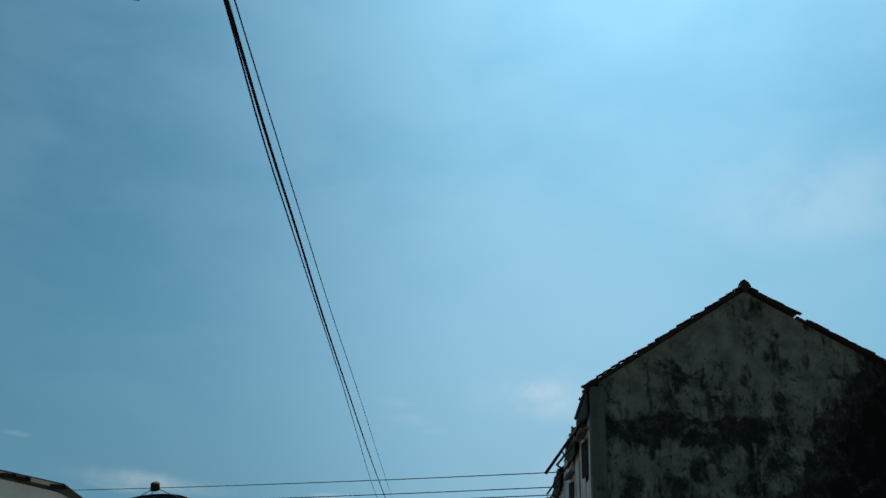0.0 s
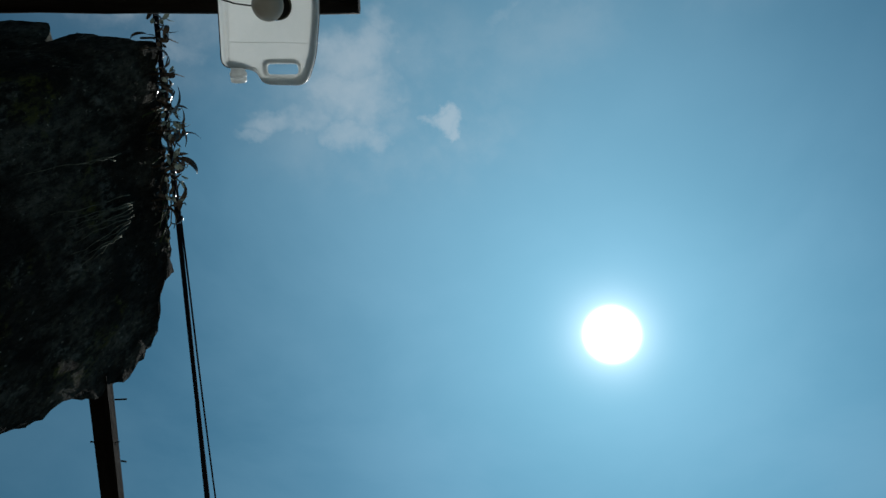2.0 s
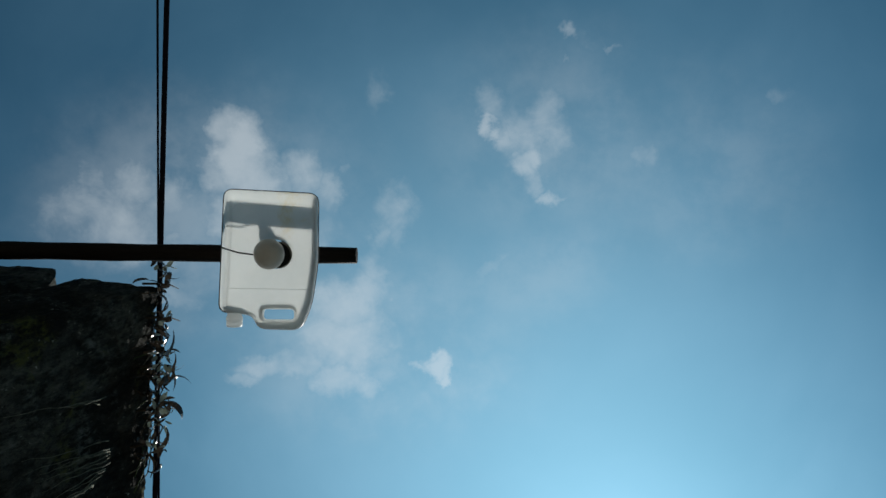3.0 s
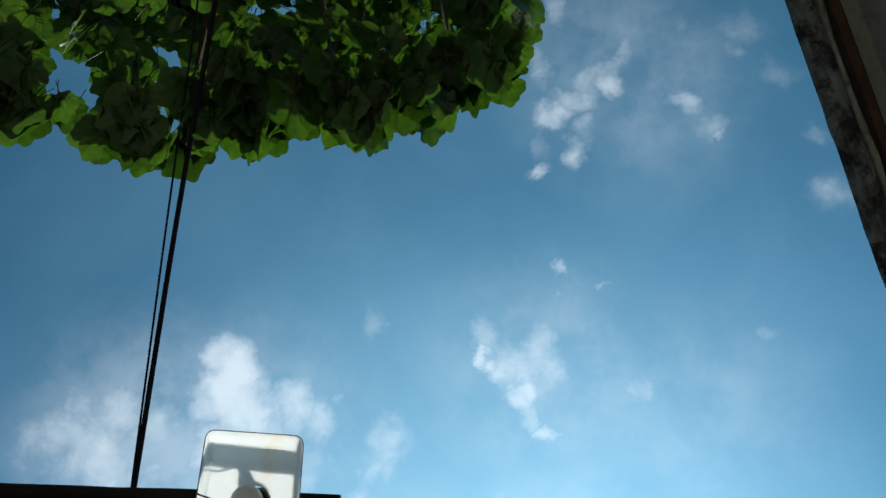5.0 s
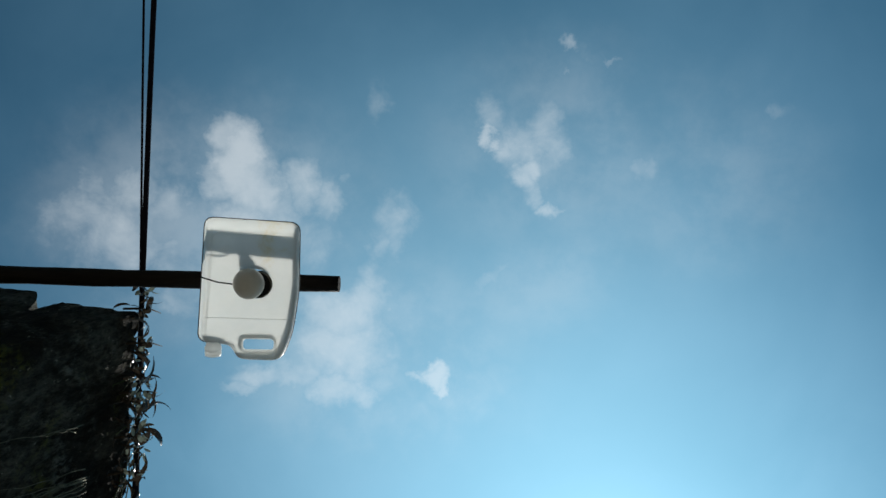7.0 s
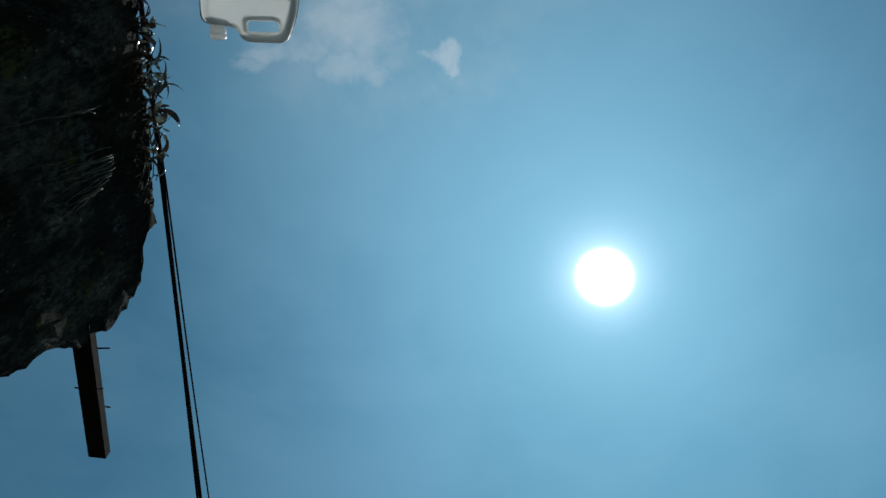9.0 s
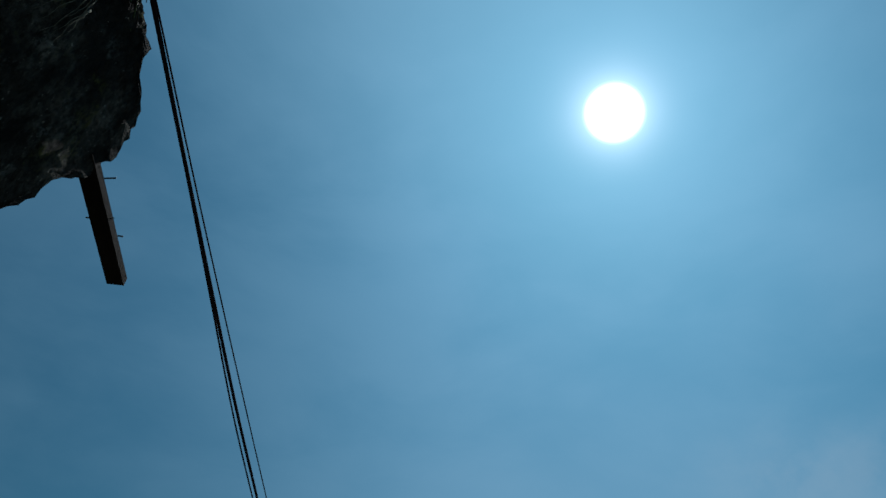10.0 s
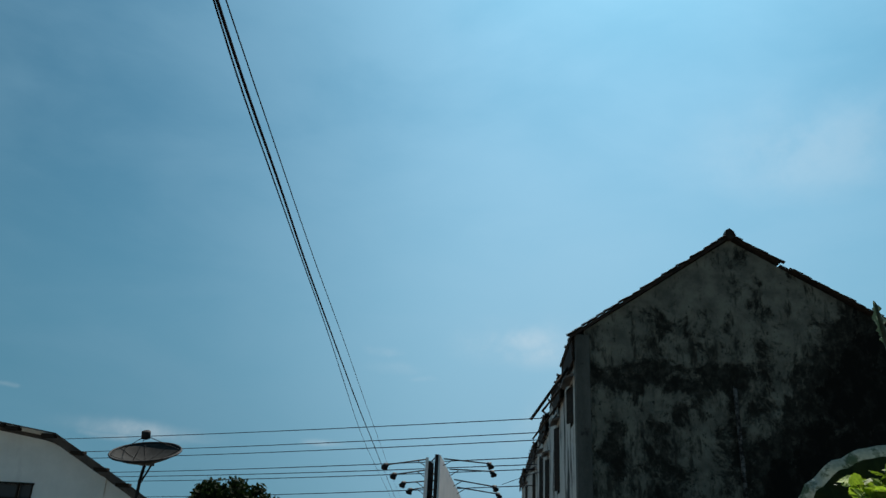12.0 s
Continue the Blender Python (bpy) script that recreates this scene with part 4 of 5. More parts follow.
# verge tiles along the gable
for start, end, n, gap in (((3.50, 8.52), (-0.14, 6.06), 22, ()), ((3.66, 8.52), (7.5, 6.20), 22, (6, 17))):
    for k in range(n):
        if k in gap:
            continue
        f = (k + 0.5) / n
        t = part("tile", TILE, ROOF_TILE, row)
        lean = math.degrees(math.atan2(start[1] - end[1], start[0] - end[0]))
        t.matrix_local = pose(start[0] + (end[0] - start[0]) * f, -0.10, start[1] + (end[1] - start[1]) * f - 0.008 - (0.045 if gap and k > 6 else 0.0) + rng.uniform(-0.018, 0.020), 0, -lean + rng.uniform(-2, 2), 0) @ pose(0, 0, 0, -5, 0, 90 if end[0] > start[0] else -90) @ Matrix.Scale(0.72, 4)
part("finial", prism([(3.47, -0.17, 8.55), (3.70, -0.17, 8.52), (3.66, -0.17, 8.61), (3.57, -0.17, 8.69), (3.49, -0.17, 8.65)], (0, 0.25, 0)), ROOF_TILE, row)
# loose boards and torn sheets hanging under the eave
for k in range(34):
    v = 1.6 + 0.95 * k + rng.uniform(-0.5, 0.5)
    z = 5.75 - rng.uniform(0, 0.55)
    reach = rng.uniform(0.10, 0.30)
    drop = rng.uniform(-0.25, 0.35)
    w = rng.uniform(0.10, 0.65)
    part("loose_board", prism([(0.07, v, z), (0.07, v + w, z), (0.07 - reach, v + w * 0.9, z - drop), (0.07 - reach, v + 0.05, z - drop)], (0, 0, 0.025)), (WOOD, SHEET, ROOF_TILE)[k % 3], row)
prop = tagged(part("prop_pole", tube([(2.146, 16.72, 4.31), (2.65, 16.96, 5.03), (3.16, 17.19, 5.75)], 0.036, 8), WOOD), "thin dark pole propped against the eave", "pole")
part("prop_arm", tube([(-0.5, 3.5, 5.0), (0.08, 1.8, 5.55)], 0.03, 6), WOOD, row)
part("prop_arm", tube([(-0.6, 6.5, 4.7), (0.08, 4.0, 5.45)], 0.03, 6), WOOD, row)

# ---------------------------------------------------------------- white hall with a bracketed roof edge
hall = thing("white_hall", "white plastered hall with a sheet roof and window", "building")
EDGE = [(-16.5, 4.92), (-11.55, 4.20), (-8.72, 2.64), (-7.4, 1.90)]
front = [(-16.5, 0), (-7.4, 0)] + EDGE[::-1]
wx0, wx1, wz0, wz1 = -13.6, -12.15, 2.35, 2.74
# wall built round the window opening
part("wall", prism([(-16.5, 24, 0), (wx0, 24, 0), (wx0, 24, 4.30), (-16.5, 24, 4.72)], (0, 0.2, 0)), WHITE_WALL, hall)
part("wall", prism([(wx0, 24, 0), (wx1, 24, 0), (wx1, 24, wz0), (wx0, 24, wz0)], (0, 0.2, 0)), WHITE_WALL, hall)
part("wall", prism([(wx0, 24, wz1), (wx1, 24, wz1), (wx1, 24, 4.08), (wx0, 24, 4.30)], (0, 0.2, 0)), WHITE_WALL, hall)
part("wall", prism([(wx1, 24, 0), (-7.4, 24, 0), (-7.4, 24, 1.56), (-8.72, 24, 2.30), (-11.55, 24, 3.88), (-11.9, 24, 4.02), (wx1, 24, 4.08)], (0, 0.2, 0)), WHITE_WALL, hall)
part("pilaster", box((-10.12, 23.94, 0), (-9.95, 24.0, 3.1), 0.01), WHITE_WALL, hall)
win = new("window")
win.parent = hall
part("sill", box((wx0 - 0.03, 23.93, wz0 - 0.05), (wx1 + 0.03, 24.05, wz0), 0.008), WOOD, win)
part("frame", box((wx0 - 0.03, 23.96, wz1), (wx1 + 0.03, 24.05, wz1 + 0.05), 0.008), WOOD, win)
for x in (wx0, -12.62, wx1 - 0.04):
    part("frame", box((x, 23.97, wz0), (x + 0.045, 24.05, wz1), 0.006), WOOD, win)
for x0, x1 in ((wx0 + 0.05, -12.63), (-12.57, wx1 - 0.05)):
    part("pane", box((x0, 24.08, wz0), (x1, 24.10, wz1)), OPENING_DARK, win)
for (x0, z0), (x1, z1) in zip(EDGE, EDGE[1:]):
    part("roof_sheet", prism([(x0, 23.35, z0 + 0.02), (x1, 23.35, z1 + 0.02), (x1 - 8.5, 32, z1 + 0.02), (x0 - 8.5, 32, z0 + 0.02)], (0.008, 0, 0.022)), SHEET, hall)
    part("soffit_board", prism([(x0, 23.42, z0 - 0.004), (x1, 23.42, z1 - 0.004), (x1 - 0.55, 23.98, z1 - 0.004), (x0 - 0.55, 23.98, z0 - 0.004)], (0.004, 0, 0.012)), WHITE_WALL, hall)
for x in (-13.35, -12.9, -11.75, -10.75, -9.95, -9.2, -8.4):
    z = next(z0 + (z1 - z0) * (x - x0) / (x1 - x0) for (x0, z0), (x1, z1) in zip(EDGE, EDGE[1:]) if x0 <= x <= x1)
    part("purlin", box((x - 0.20, 23.30, z - 0.13), (x + 0.20, 23.56, z - 0.02), 0.01), WOOD, hall)

# ---------------------------------------------------------------- satellite dish
dish = thing("satellite_dish", "large grey mesh satellite dish on a mast", "satellite dish", at=(-8.52, 23.0, 3.50))


def bowl(radius=1.0, deep=0.30, rings=8, sides=40):
    bm = bmesh.new()
    last, centre = None, bm.verts.new((0, 0, 0))
    for i in range(1, rings + 1):
        r = radius * i / rings
        ring = [bm.verts.new((r * math.cos(2 * math.pi * k / sides), r * math.sin(2 * math.pi * k / sides), deep * (r / radius) ** 2)) for k in range(sides)]
        for k in range(sides):
            if last:
                bm.faces.new((last[k], ring[k], ring[(k + 1) % sides], last[(k + 1) % sides])).smooth = True
            else:
                bm.faces.new((centre, ring[k], ring[(k + 1) % sides])).smooth = True
        last = ring
    return bm


tilt = pose(0, 0, 0.0, 22.5, -1.5, 0)
bowl_ob = part("reflector", bowl(), DISH_METAL, dish)
bowl_ob.matrix_local = tilt
thick = bowl_ob.modifiers.new("thickness", "SOLIDIFY")
thick.thickness = 0.012
rim = part("rim", tube([(1.0 * math.cos(a), 1.0 * math.sin(a), 0.30) for a in (2 * math.pi * k / 40 for k in range(42))], 0.030, 6, caps=False), DARK_METAL, dish)
rim.matrix_local = tilt
for k in range(8):
    a = 2 * math.pi * (k + 0.5) / 8
    for side in (1,):
        rib = part("rib", tube([(r * math.cos(a), r * math.sin(a), 0.30 * r ** 2 + 0.010) for r in (0.1, 0.4, 0.7, 0.85, 0.99)], 0.006, 5), DARK_METAL, dish)
        rib.matrix_local = tilt
for k in range(3):
    a = 2 * math.pi * k / 3 + 0.5
    arm = part("feed_arm", tube([(0.93 * math.cos(a), 0.93 * math.sin(a), 0.27), (0.07 * math.cos(a), 0.07 * math.sin(a), 0.74)], 0.012, 6), DARK_METAL, dish)
    arm.matrix_local = tilt
feedhead = part("feed_horn", tube([(0, 0, 0.68), (0, 0, 0.70), (0, 0, 0.90), (0, 0, 0.93)], [0.08, 0.13, 0.13, 0.09], 12), DARK_METAL, dish)
feedhead.matrix_local = tilt
part("hub", box((-0.22, -0.18, -0.10), (0.22, 0.18, 0.0), 0.02), DARK_METAL, dish)
part("mast", tube([(0.0, 0, -0.05), (-0.06, 0, -0.5), (-0.10, 0, -3.5)], 0.05, 8), DARK_METAL, dish)
part("actuator", tube([(0.20, -0.02, -0.08), (0.10, -0.05, -0.35), (-0.02, -0.06, -0.62)], 0.028, 6), DARK_METAL, dish)

# ---------------------------------------------------------------- two-faced roadside sign with lamp arms
sign = thing("billboard", "two-faced white roadside billboard with lamps on arms", "billboard")
part("panel", prism([(0.21, 25, 0.6), (0.21, 25, 4.37), (1.15, 30.2, 3.38), (1.15, 30.2, 0.6)], (0.05, -0.012, 0)), SIGN_METAL, sign)
part("panel", prism([(-0.17, 25, 0.6), (-0.17, 25, 4.27), (-0.24, 30, 3.4), (-0.24, 30, 0.6)], (-0.04, -0.012, 0)), SIGN_METAL, sign)
part("edge_frame", box((0.08, 24.95, 0.6), (0.205, 25.04, 4.38), 0.01), DARK_METAL, sign)
part("edge_frame", box((-0.21, 24.96, 0.6), (-0.12, 25.04, 4.27), 0.01), SIGN_METAL, sign)
for x, z in ((-0.10, 4.2), (0.0, 4.15)):
    part("column", box((x - 0.04, 25.3, 0), (x + 0.06, 25.4, z), 0.006), DARK_METAL, sign)
for k in range(14):
    z = 0.8 + 0.25 * k
    part("lattice_bar", tube([(-0.13, 25.2, z), (0.09, 25.2, z + 0.25 if k % 2 else z - 0.25)], 0.022, 6), DARK_METAL, sign)
ARMS = [((-0.25, 4.74), (-1.79, 4.41)), ((-0.26, 4.33), (-1.435, 4.07)), ((-0.26, 3.92), (-1.06, 3.77)), ((-0.27, 3.68), (-0.785, 3.54)),
        ((0.44, 4.80), (2.24, 4.64)), ((0.70, 4.42), (2.36, 4.345)), ((0.88, 4.04), (2.46, 3.80)), ((1.02, 3.76), (2.60, 3.54))]
for i, (root, tip) in enumerate(ARMS):
    y = 25.1 + 1.0 * (i % 4)
    k = y / 30
    (x0, z0), (x1, z1) = [(x * k, 1.55 + (z - 1.55) * k) for x, z in (root, tip)]
    s = 1 if x1 > x0 else -1
    part("lamp_arm", tube([(x0, y, z0), (x1 - 0.12 * s, y, z1 + 0.06), (x1, y, z1 + 0.03)], 0.024, 6), DARK_METAL, sign)
    part("arm_brace", tube([(x0, y, z0 - 0.22), (x0 + 0.30 * s, y, z0 - 0.03)], 0.014, 5), DARK_METAL, sign)
    part("floodlight", tube([(x1 - 0.08 * s, y, z1 + 0.07), (x1, y, z1 + 0.03), (x1 + 0.05 * s, y, z1 - 0.06), (x1 + 0.07 * s, y, z1 - 0.12)], [0.04, 0.10, 0.12, 0.08], 10), DARK_METAL, sign)
# ---------------------------------------------------------------- leaves and trees


def lobed_leaf(size, seed, lobes=5, mat=LEAF):
    """A broad scalloped leaf in the xy plane, stalk at the origin, tip at +y, veins raised below."""
    rng = random.Random(seed)
    bm = bmesh.new()
    n = 60
    inner, outer = [], []
    phase, cup = rng.uniform(-0.3, 0.3), rng.uniform(-0.15, 0.25)
    for k in range(n):
        a = 2 * math.pi * k / n
        r = 0.5 * (1 + 0.10 * math.cos(lobes * a + phase) + 0.085 * abs(math.sin(5.5 * a + seed)) + 0.02 * math.cos(9 * a + 2 * seed) + rng.uniform(-0.012, 0.012))
        notch = 1 - 0.45 * math.exp(-((a - 1.5 * math.pi) / 0.30) ** 2)
        x, y = r * notch * math.cos(a) * 0.95, r * notch * math.sin(a) + 0.40
        wave = 0.035 * math.sin(lobes * a + phase * 5) + 0.012 * math.sin(11 * a + seed)
        outer.append(bm.verts.new((x * size, y * size, (wave - cup * (x * x + (y - 0.4) ** 2)) * size)))
        inner.append(bm.verts.new((x * 0.5 * size, (0.4 + (y - 0.4) * 0.5) * size, (0.3 * wave - cup * 0.25 * (x * x + (y - 0.4) ** 2)) * size)))
    mid = bm.verts.new((0, 0.1 * size, 0.0))
    for k in range(n):
        j = (k + 1) % n
        bm.faces.new((inner[k], outer[k], outer[j], inner[j])).smooth = True
        bm.faces.new((mid, inner[k], inner[j])).smooth = True
    data = mesh_of("leaf", bm, mat)
    data.materials.append(VEIN)
    ribs = bmesh.new()
    ribs.from_mesh(data)
    first = len(ribs.faces)
    for a in (90, 50, 130, 20, 160):
        c, s = math.cos(radians(a)), math.sin(radians(a))
        tube([(0, 0.05 * size, -0.004 * size), (0.28 * c * size, (0.08 + 0.30 * s) * size, -0.012 * size), (0.44 * c * size, (0.12 + 0.62 * s) * size if a == 90 else (0.28 + 0.44 * s) * size, -cup * 0.16 * size - 0.004)],
             [0.013 * size, 0.008 * size, 0.003 * size], 4, ribs, False)
    tube([(0, 0.05 * size, 0), (0, -0.25 * size, 0.03 * size), (0, -0.5 * size, 0.10 * size)], [0.012 * size, 0.011 * size, 0.013 * size], 5, ribs, False)
    ribs.faces.ensure_lookup_table()
    for f in ribs.faces[first:]:
        f.material_index = 1
    ribs.to_mesh(data)
    ribs.free()
    return data


LEAVES = [lobed_leaf(0.092 + 0.022 * (i % 4), 20 + i) for i in range(8)]
# outline of the crown's near side, from left to right
BRIM = [(-1.9, -0.62), (-1.30, -0.62), (-1.235, -0.63), (-1.215, -0.80), (-1.185, -0.80), (-1.157, -0.65), (-1.083, -0.617), (-1.027, -0.571), (-0.923, -0.526), (-0.861, -0.524),
        (-0.832, -0.577), (-0.801, -0.538), (-0.719, -0.557), (-0.688, -0.605), (-0.625, -0.575), (-0.55, -0.559), (-0.519, -0.642), (-0.412, -0.653), (-0.31, -0.612),
        (-0.275, -0.658), (-0.198, -0.644), (-0.116, -0.678), (-0.072, -0.736), (0.012, -0.714), (0.103, -0.717), (0.132, -0.822), (0.153, -0.922), (0.182, -1.04), (0.2, -1.7)]
# gaps in the crown: place and radius
GAPS = [(-1.20, -0.995, 0.03), (-1.205, -0.90, 0.025), (-1.20, -0.80, 0.035), (-1.12, -0.78, 0.045), (-1.065, -0.72, 0.035), (-0.91, -0.90, 0.018), (-0.85, -0.835, 0.036),
        (-0.865, -0.745, 0.014), (-0.837, -0.655, 0.030), (-0.65, -1.03, 0.012), (-0.573, -1.02, 0.018), (-0.622, -0.97, 0.014), (-0.59, -0.855, 0.012), (-0.173, -0.99, 0.016)]
tree = thing("broadleaf_tree", "broad-leaved tree with large scalloped green leaves", "tree", at=(-0.55, -2.5, 0))
O = Vector((-0.55, -2.5, 0))
part("trunk", tube([(0, 0, 0), (0.03, 0.02, 1.0), (-0.03, 0.05, 2.2), (0.0, 0.12, 3.3), (0.05, 0.2, 4.1)], [0.12, 0.10, 0.085, 0.07, 0.04], 12), BARK, tree)
rng = random.Random(31)
for tx, ty, tz in ((-1.25, -1.0, 3.62), (-0.85, -0.85, 3.60), (-0.45, -0.95, 3.66), (-0.10, -1.05, 3.62), (-0.65, -1.5, 3.75), (-1.4, -1.7, 3.72), (0.05, -1.6, 3.7)):
    end = Vector((tx, ty, tz)) - O
    start = Vector((0.0, 0.12, 3.0 + rng.uniform(-0.4, 0.3)))
    mid = (start + end) / 2 + Vector((rng.uniform(-0.1, 0.1), 0, 0.10))
    part("limb", tube([start, start.lerp(mid, 0.55), mid, mid.lerp(end, 0.6), end], [0.035, 0.026, 0.02, 0.014, 0.006], 8), BARK, tree)
count = 0
crown_rest = bmesh.new()
for k in range(4000):
    x = rng.uniform(-1.9, 0.13)
    edge = eased(BRIM, x)
    depth = rng.random() ** 1.15 * 1.9 if k > 260 else rng.random() * 0.10
    if k >= 1600:
        depth = 0.08 + 1.3 * rng.random()
    y = edge - 0.045 - depth
    if y < -2.7 or any((x - gx) ** 2 + (y - gy) ** 2 < (gr + 0.030) ** 2 for gx, gy, gr in GAPS):
        continue
    z = 3.38 + (0.22 if depth < 0.2 else 0.50) * rng.random() + 0.10 * min(depth, 1.0)
    if k >= 1600:
        # the upper layers of the dome, added to keep sun off the leaves below
        z = 3.75 + 0.95 * rng.random()
    # the crown widens upwards like a bowl
    grow = (z - 1.55) / 1.9
    x, y = x * grow, y * grow
    out = Vector((rng.uniform(-0.6, 0.6), 1.0 - 0.8 * rng.random() * min(1, depth), rng.uniform(-0.65, 0.15)))
    if depth > 0.25:
        out = Vector((rng.uniform(-1, 1), rng.uniform(-0.7, 1.0), rng.uniform(-0.5, 0.3)))
    m = aim(Vector((x, y, z)) - O - out.normalized() * 0.06, out, rng.uniform(-55, 55)) @ Matrix.Scale(rng.uniform(0.62, 1.12), 4)
    if count < 300 and k < 1600 and y > -1.55 and x > -1.5 and rng.random() < 0.85:
        leaf = part("leaf", rng.choice(LEAVES), LEAF, tree)
        leaf.matrix_local = m
        count += 1
    else:
        have = len(crown_rest.verts)
        crown_rest.from_mesh(rng.choice(LEAVES))
        crown_rest.verts.ensure_lookup_table()
        for v in crown_rest.verts[have:]:
            v.co = m @ v.co
rest = part("crown", crown_rest, LEAF, tree)
rest["kind"] = "stuff"
rest.data.materials.append(VEIN)

# fine-needled sprig beside the crown
sprig = thing("needle_sprig", "fine feathery needle-leaved sprig", "plant")
stem = [Vector((0.16, -1.9, 3.45)), Vector((0.13, -1.5, 3.55)), Vector((0.135, -1.15, 3.54)), Vector((0.09, -0.90, 3.50))]
part("stem", tube([(0.4, -2.4, 0), (0.34, -2.2, 2.2), *stem], [0.02, 0.012, 0.006, 0.004, 0.002, 0.001], 6), BARK, sprig)
needles = bmesh.new()
rng = random.Random(12)
for k in range(3600):
    t = rng.random() * 3
    i = min(2, int(t))
    p = stem[i].lerp(stem[i + 1], t - i)
    w = Vector((rng.gauss(0, 1), rng.gauss(0, 1) + 0.4, rng.gauss(0, 1))).normalized() * rng.uniform(0.02, 0.075)
    side = w.cross(Vector((0.3, 0.2, 1))).normalized() * 0.0006
    v = [needles.verts.new(c) for c in (p - side, p + side, p + w)]
    needles.faces.new(v)
ob = part("needles", needles, NEEDLE, sprig)
ob["kind"] = "stuff"

# round dense tree behind the hall
far_tree = thing("dense_tree", "dark dense round-crowned tree", "tree", at=(-11.4, 45, 0.0))
part("trunk", tube([(0, 0, 0), (0.1, 0, 1.2), (0, 0.1, 2.4), (0.1, 0, 3.2)], [0.3, 0.25, 0.22, 0.12], 10), BARK, far_tree)
for a in range(5):
    w = Vector((math.cos(a * 1.26), math.sin(a * 1.26), 0.9))
    part("limb", tube([(0, 0, 1.9), w * 0.8 + Vector((0, 0, 1.7)), w * 1.6 + Vector((0, 0, 1.6))], [0.12, 0.08, 0.03], 6), BARK, far_tree)
crown = bmesh.new()
rng = random.Random(2)
clumps = []
for k in range(170):
    w = Vector((rng.gauss(0, 1), rng.gauss(0, 1), rng.gauss(0, 1))).normalized() * (1.0 if k < 110 else rng.uniform(0.3, 0.85))
    clumps.append(Vector((w.x * 3.05, w.y * 2.75, 2.60 + w.z * 1.80)) * rng.uniform(0.9, 1.0))
for c in clumps:
    for k in range(130):
        w = Vector((rng.gauss(0, 1), rng.gauss(0, 1), rng.gauss(0, 1))).normalized() * rng.uniform(0.20, 0.52)
        p = c + w
        a = Vector((rng.gauss(0, 1), rng.gauss(0, 1), rng.gauss(0, 1))).normalized()
        b = a.cross(w).normalized()
        v = [crown.verts.new(p + q) for q in (-a * 0.13, b * 0.09, a * 0.13, -b * 0.09)]
        crown.faces.new(v)
ob = part("crown", crown, FAR_LEAF, far_tree)
ob["kind"] = "stuff"

# ---------------------------------------------------------------- plants by the lane


def paddle(length, width, droop, seed, mat):
    """A long broad leaf with a midrib and torn, wavy edge along +y."""
    rng = random.Random(seed)
    bm = bmesh.new()
    rows, n = [], 18
    for i in range(n + 1):
        t = i / n
        w = width * max(0.03, math.sin(math.pi * min(1, 0.06 + 0.94 * t)) ** 0.55) * (1 + rng.uniform(-0.04, 0.04))
        y, z = length * t, -droop * t * t
        rows.append([bm.verts.new((-w / 2, y, z + 0.10 * w + rng.uniform(-0.012, 0.012))), bm.verts.new((-w / 4, y, z + 0.02 * w)), bm.verts.new((0, y, z - 0.03 * w)),
                     bm.verts.new((w / 4, y, z + 0.02 * w)), bm.verts.new((w / 2, y, z + 0.10 * w + rng.uniform(-0.012, 0.012)))])
    for a, b in zip(rows, rows[1:]):
        for k in range(4):
            bm.faces.new((a[k], a[k + 1], b[k + 1], b[k])).smooth = True
    tube([(0, length * t, -droop * t * t - 0.03 * width) for t in (-0.3, 0, 0.3, 0.6, 0.9)], [0.014, 0.012, 0.009, 0.006, 0.003], 6, bm)
    return mesh_of("leaf", bm, mat)


palm = thing("banana_plant", "young banana plant with pale dusty torn leaves", "plant", at=(1.85, 2.75, 0))
part("stem", tube([(0, 0, 0), (0.0, 0, 0.7), (-0.03, 0, 1.3), (-0.05, -0.02, 1.7)], [0.07, 0.06, 0.045, 0.03], 10), LEAF, palm)


def rimmed_leaf(radius, seed):
    """A big round leaf seen from below, dark inside, with a dusty pale margin that curls."""
    rng = random.Random(seed)
    bm = bmesh.new()
    n, rings = 64, []
    wave = [rng.uniform(-1, 1) for _ in range(n)]
    for r, z in ((0.15, 0.0), (0.5, 0.02), (0.84, 0.05), (0.87, 0.055), (0.94, 0.05), (1.0, 0.02)):
        ring = []
        for k in range(n):
            a = 2 * math.pi * k / n
            rr = radius * r * (1 + (0.012 * wave[k] if r > 0.8 else 0) + 0.03 * math.sin(2 * a + 1))
            ring.append(bm.verts.new((rr * math.cos(a) * 1.05, rr * math.sin(a), radius * (z + (0.03 * wave[k] if r > 0.82 else 0.0) + 0.02 * math.sin(18 * a)))))
        rings.append(ring)
    for i, (a, b) in enumerate(zip(rings, rings[1:])):
        for k in range(n):
            f = bm.faces.new((a[k], a[(k + 1) % n], b[(k + 1) % n], b[k]))
            f.smooth, f.material_index = True, (1 if i >= 3 else 0)
    bm.faces.new(rings[0])
    data = mesh_of("leaf", bm, DARK_LEAF)
    data.materials.append(PALE_LEAF)
    return data


low = part("leaf", rimmed_leaf(0.315, 3), LEAF, palm)
low.matrix_local = Matrix.Translation((1.55 - 1.85, 2.66 - 2.75, 1.655)) @ Vector((-0.52, -0.85, 0.05)).to_track_quat("Z", "Y").to_matrix().to_4x4()
part("stalk", tube([(-0.05, -0.02, 1.2), (-0.15, -0.01, 1.45), (-0.28, -0.06, 1.63)], [0.018, 0.014, 0.010], 8), LEAF, palm)
high = part("leaf", paddle(0.150, 0.042, 0.010, 5, STRIPED_LEAF), STRIPED_LEAF, palm, "young rolled green leaf with pale stripes")
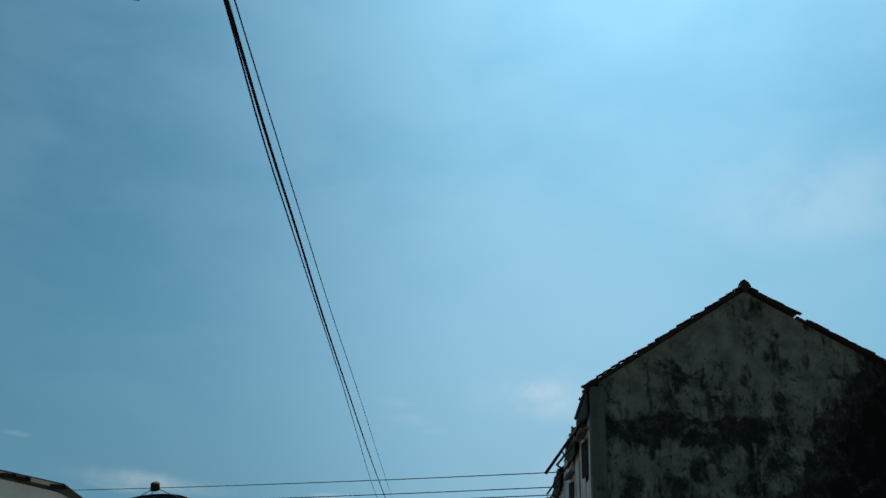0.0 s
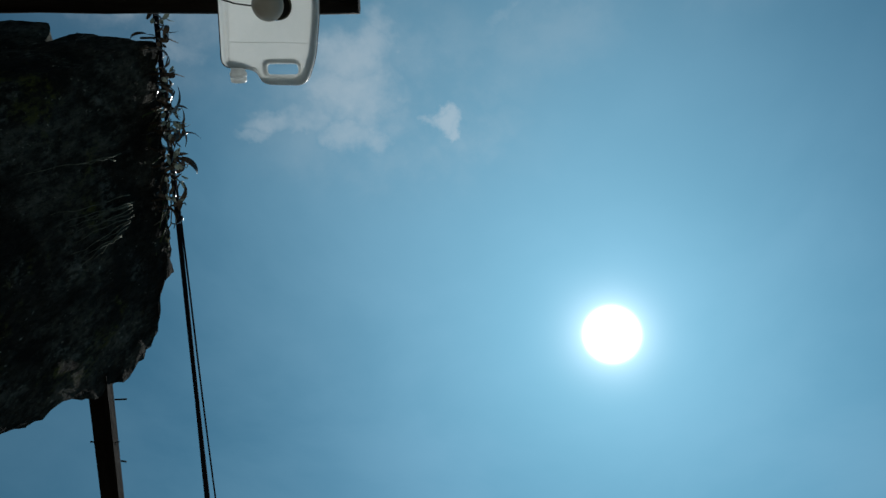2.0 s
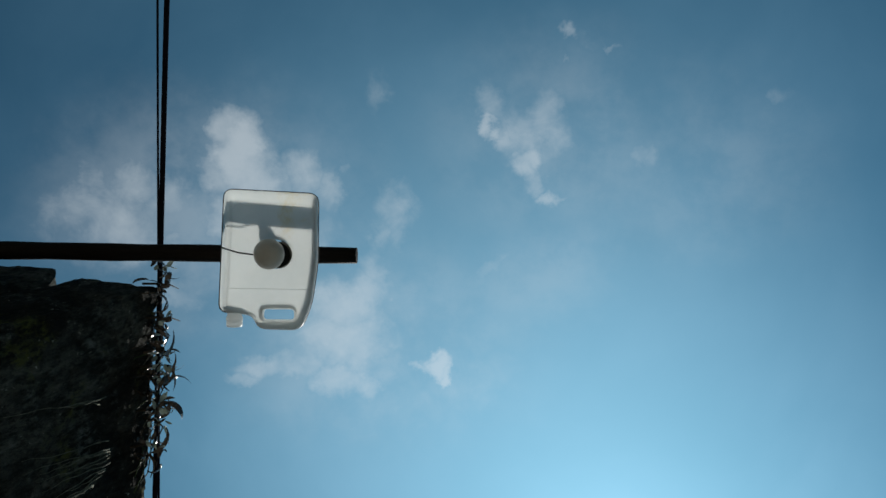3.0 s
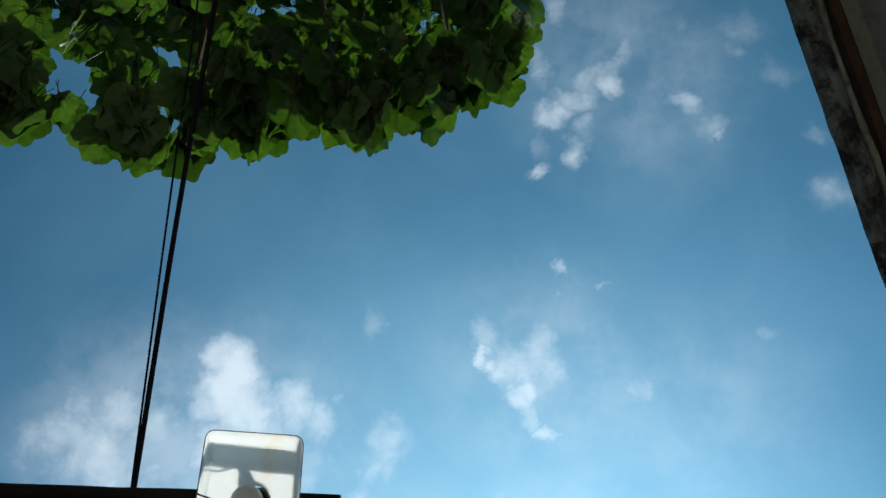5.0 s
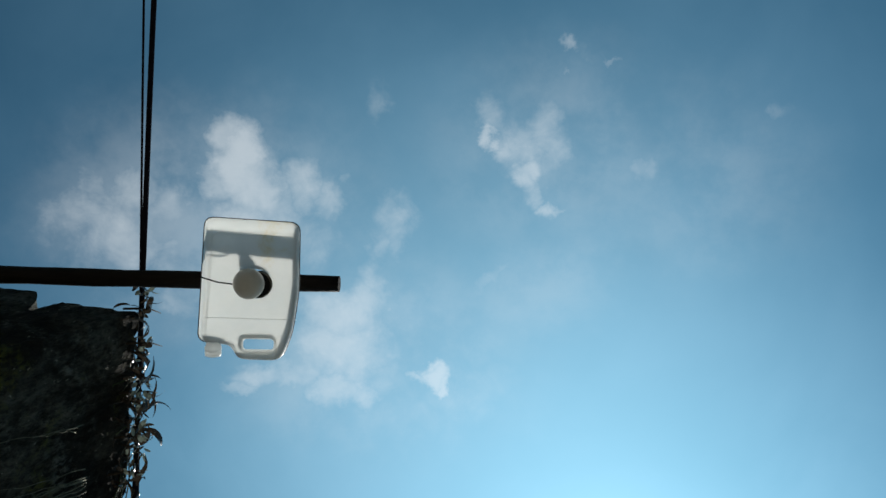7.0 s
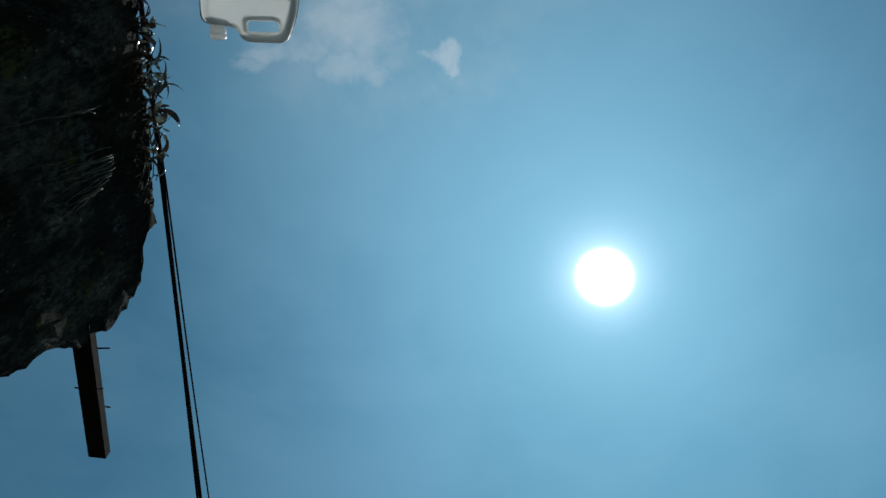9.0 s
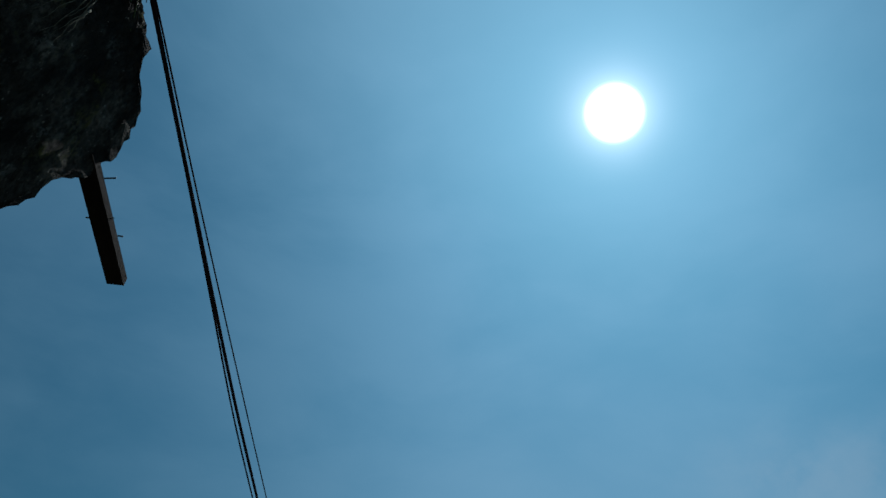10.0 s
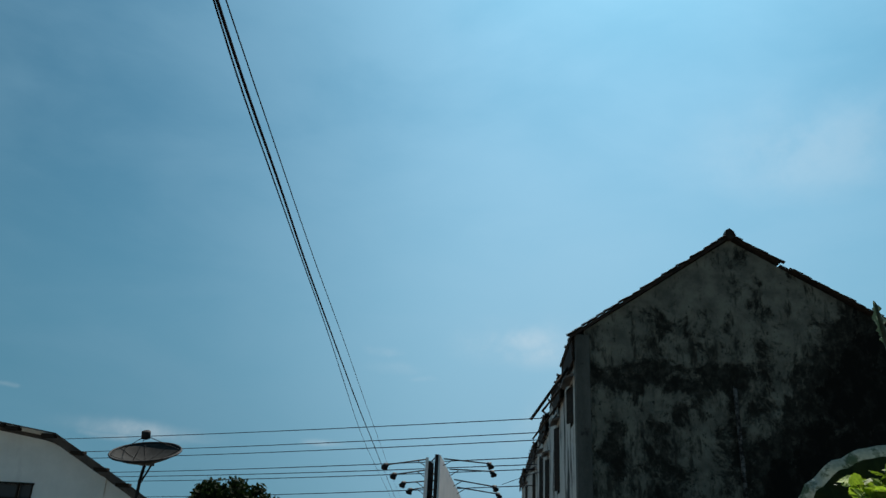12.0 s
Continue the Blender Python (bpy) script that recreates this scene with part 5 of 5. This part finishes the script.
high.matrix_local = aim((-0.338, -0.250, 2.281), (-0.058, -0.050, 0.130), 55)
part("stalk", tube([(-0.05, -0.02, 1.5), (-0.02, -0.08, 1.75), (-0.338, -0.250, 2.281)], [0.014, 0.010, 0.006], 8), LEAF, palm)
shrub = thing("lime_shrub", "shrub with rounded lime-green leaves", "plant", at=(1.46, 2.48, 0))
part("stem", tube([(0, 0, 0), (0.02, 0, 0.9), (-0.05, 0, 1.5), (-0.10, 0, 1.78)], [0.02, 0.016, 0.012, 0.006], 6), BARK, shrub)
ROUND = [lobed_leaf(0.042 + 0.008 * i, 60 + i, 3, LIME_LEAF) for i in range(3)]
rng = random.Random(8)
for k in range(140):
    leaf = part("leaf", rng.choice(ROUND), LIME_LEAF, shrub)
    leaf.matrix_local = aim((-0.08 + rng.uniform(-0.09, 0.14), rng.uniform(-0.08, 0.08), 1.71 + rng.uniform(-0.16, 0.15) * (1 - 0.3 * rng.random())), (rng.uniform(-1, 1), rng.uniform(-1, 0.6), rng.uniform(-0.1, 0.7)), rng.uniform(-40, 40))

# ---------------------------------------------------------------- neighbour's eave
EAVE = pose(1.221, -0.326, 3.75, 0, 0, -15.31)
eave = thing("neighbour_eave", "low roof edge with a stained gutter and rusty bar", "roof")
eave.matrix_world = EAVE
Y0, Y1 = -4.0, 1.9


def along(profile, y0=Y0, y1=Y1, steps=24, rough=0.0, seed=0):
    """A cross-section (x, z) drawn along the eave."""
    rng = random.Random(seed)
    bm = bmesh.new()
    rows = []
    for i in range(steps + 1):
        y = y0 + (y1 - y0) * i / steps
        rows.append([bm.verts.new((x + rng.uniform(-rough, rough), y, z + rng.uniform(-rough, rough))) for x, z in profile])
    n = len(profile)
    for a, b in zip(rows, rows[1:]):
        for k in range(n):
            bm.faces.new((a[k], a[(k + 1) % n], b[(k + 1) % n], b[k]))
    bm.faces.new(rows[0]), bm.faces.new(rows[-1][::-1])
    bmesh.ops.recalc_face_normals(bm, faces=bm.faces[:])
    return bm


gutter = [(0.0, 0.012), (0.006, -0.004), (0.028, -0.020), (0.056, -0.022), (0.078, -0.008), (0.086, 0.02), (0.081, 0.02), (0.074, -0.004), (0.055, -0.016), (0.030, -0.014), (0.010, 0.0), (0.004, 0.014)]
part("gutter", along(gutter, steps=90, rough=0.0022, seed=1), ZINC, eave, "weathered zinc gutter with dark stains")
part("gutter_seam", tube([(0.090 + 0.003 * math.sin(k * 0.9) + 0.002 * math.sin(k * 2.3), Y0 + 0.1 * k, -0.004 + 0.003 * math.sin(k * 1.7)) for k in range(59)], [0.011 + 0.003 * math.sin(k * 1.3) for k in range(59)], 8), PALE_ZINC, eave)
part("bar", along([(0.128, 0.0), (0.156, 0.0), (0.156, 0.03), (0.128, 0.03)], steps=20, rough=0.001), RUST, eave, "rust-brown iron bar")
part("fascia", along([(0.170, 0.012), (0.222, 0.012), (0.222, 0.05), (0.170, 0.05)], steps=12), BEIGE, eave)
part("soffit", along([(0.10, 0.04), (1.0, 0.10), (1.0, 0.12), (0.10, 0.06)], steps=10), SHEET, eave)
part("roof_sheet", along([(0.075, 0.07), (2.4, 0.75), (2.4, 0.77), (0.075, 0.09)], steps=10), SHEET, eave)
part("wall", box((0.95, Y0, -3.75), (1.10, Y1, 0.11)), WHITE_WALL, eave)
wire([(0.55, -1.34, 3.62), (1.0, -1.235, 3.60), (1.5, -1.15, 3.62), (2.1, -1.1, 3.66)], 0.002, "thin pale wire strung under the eave", "eave wires", mat=BULB)
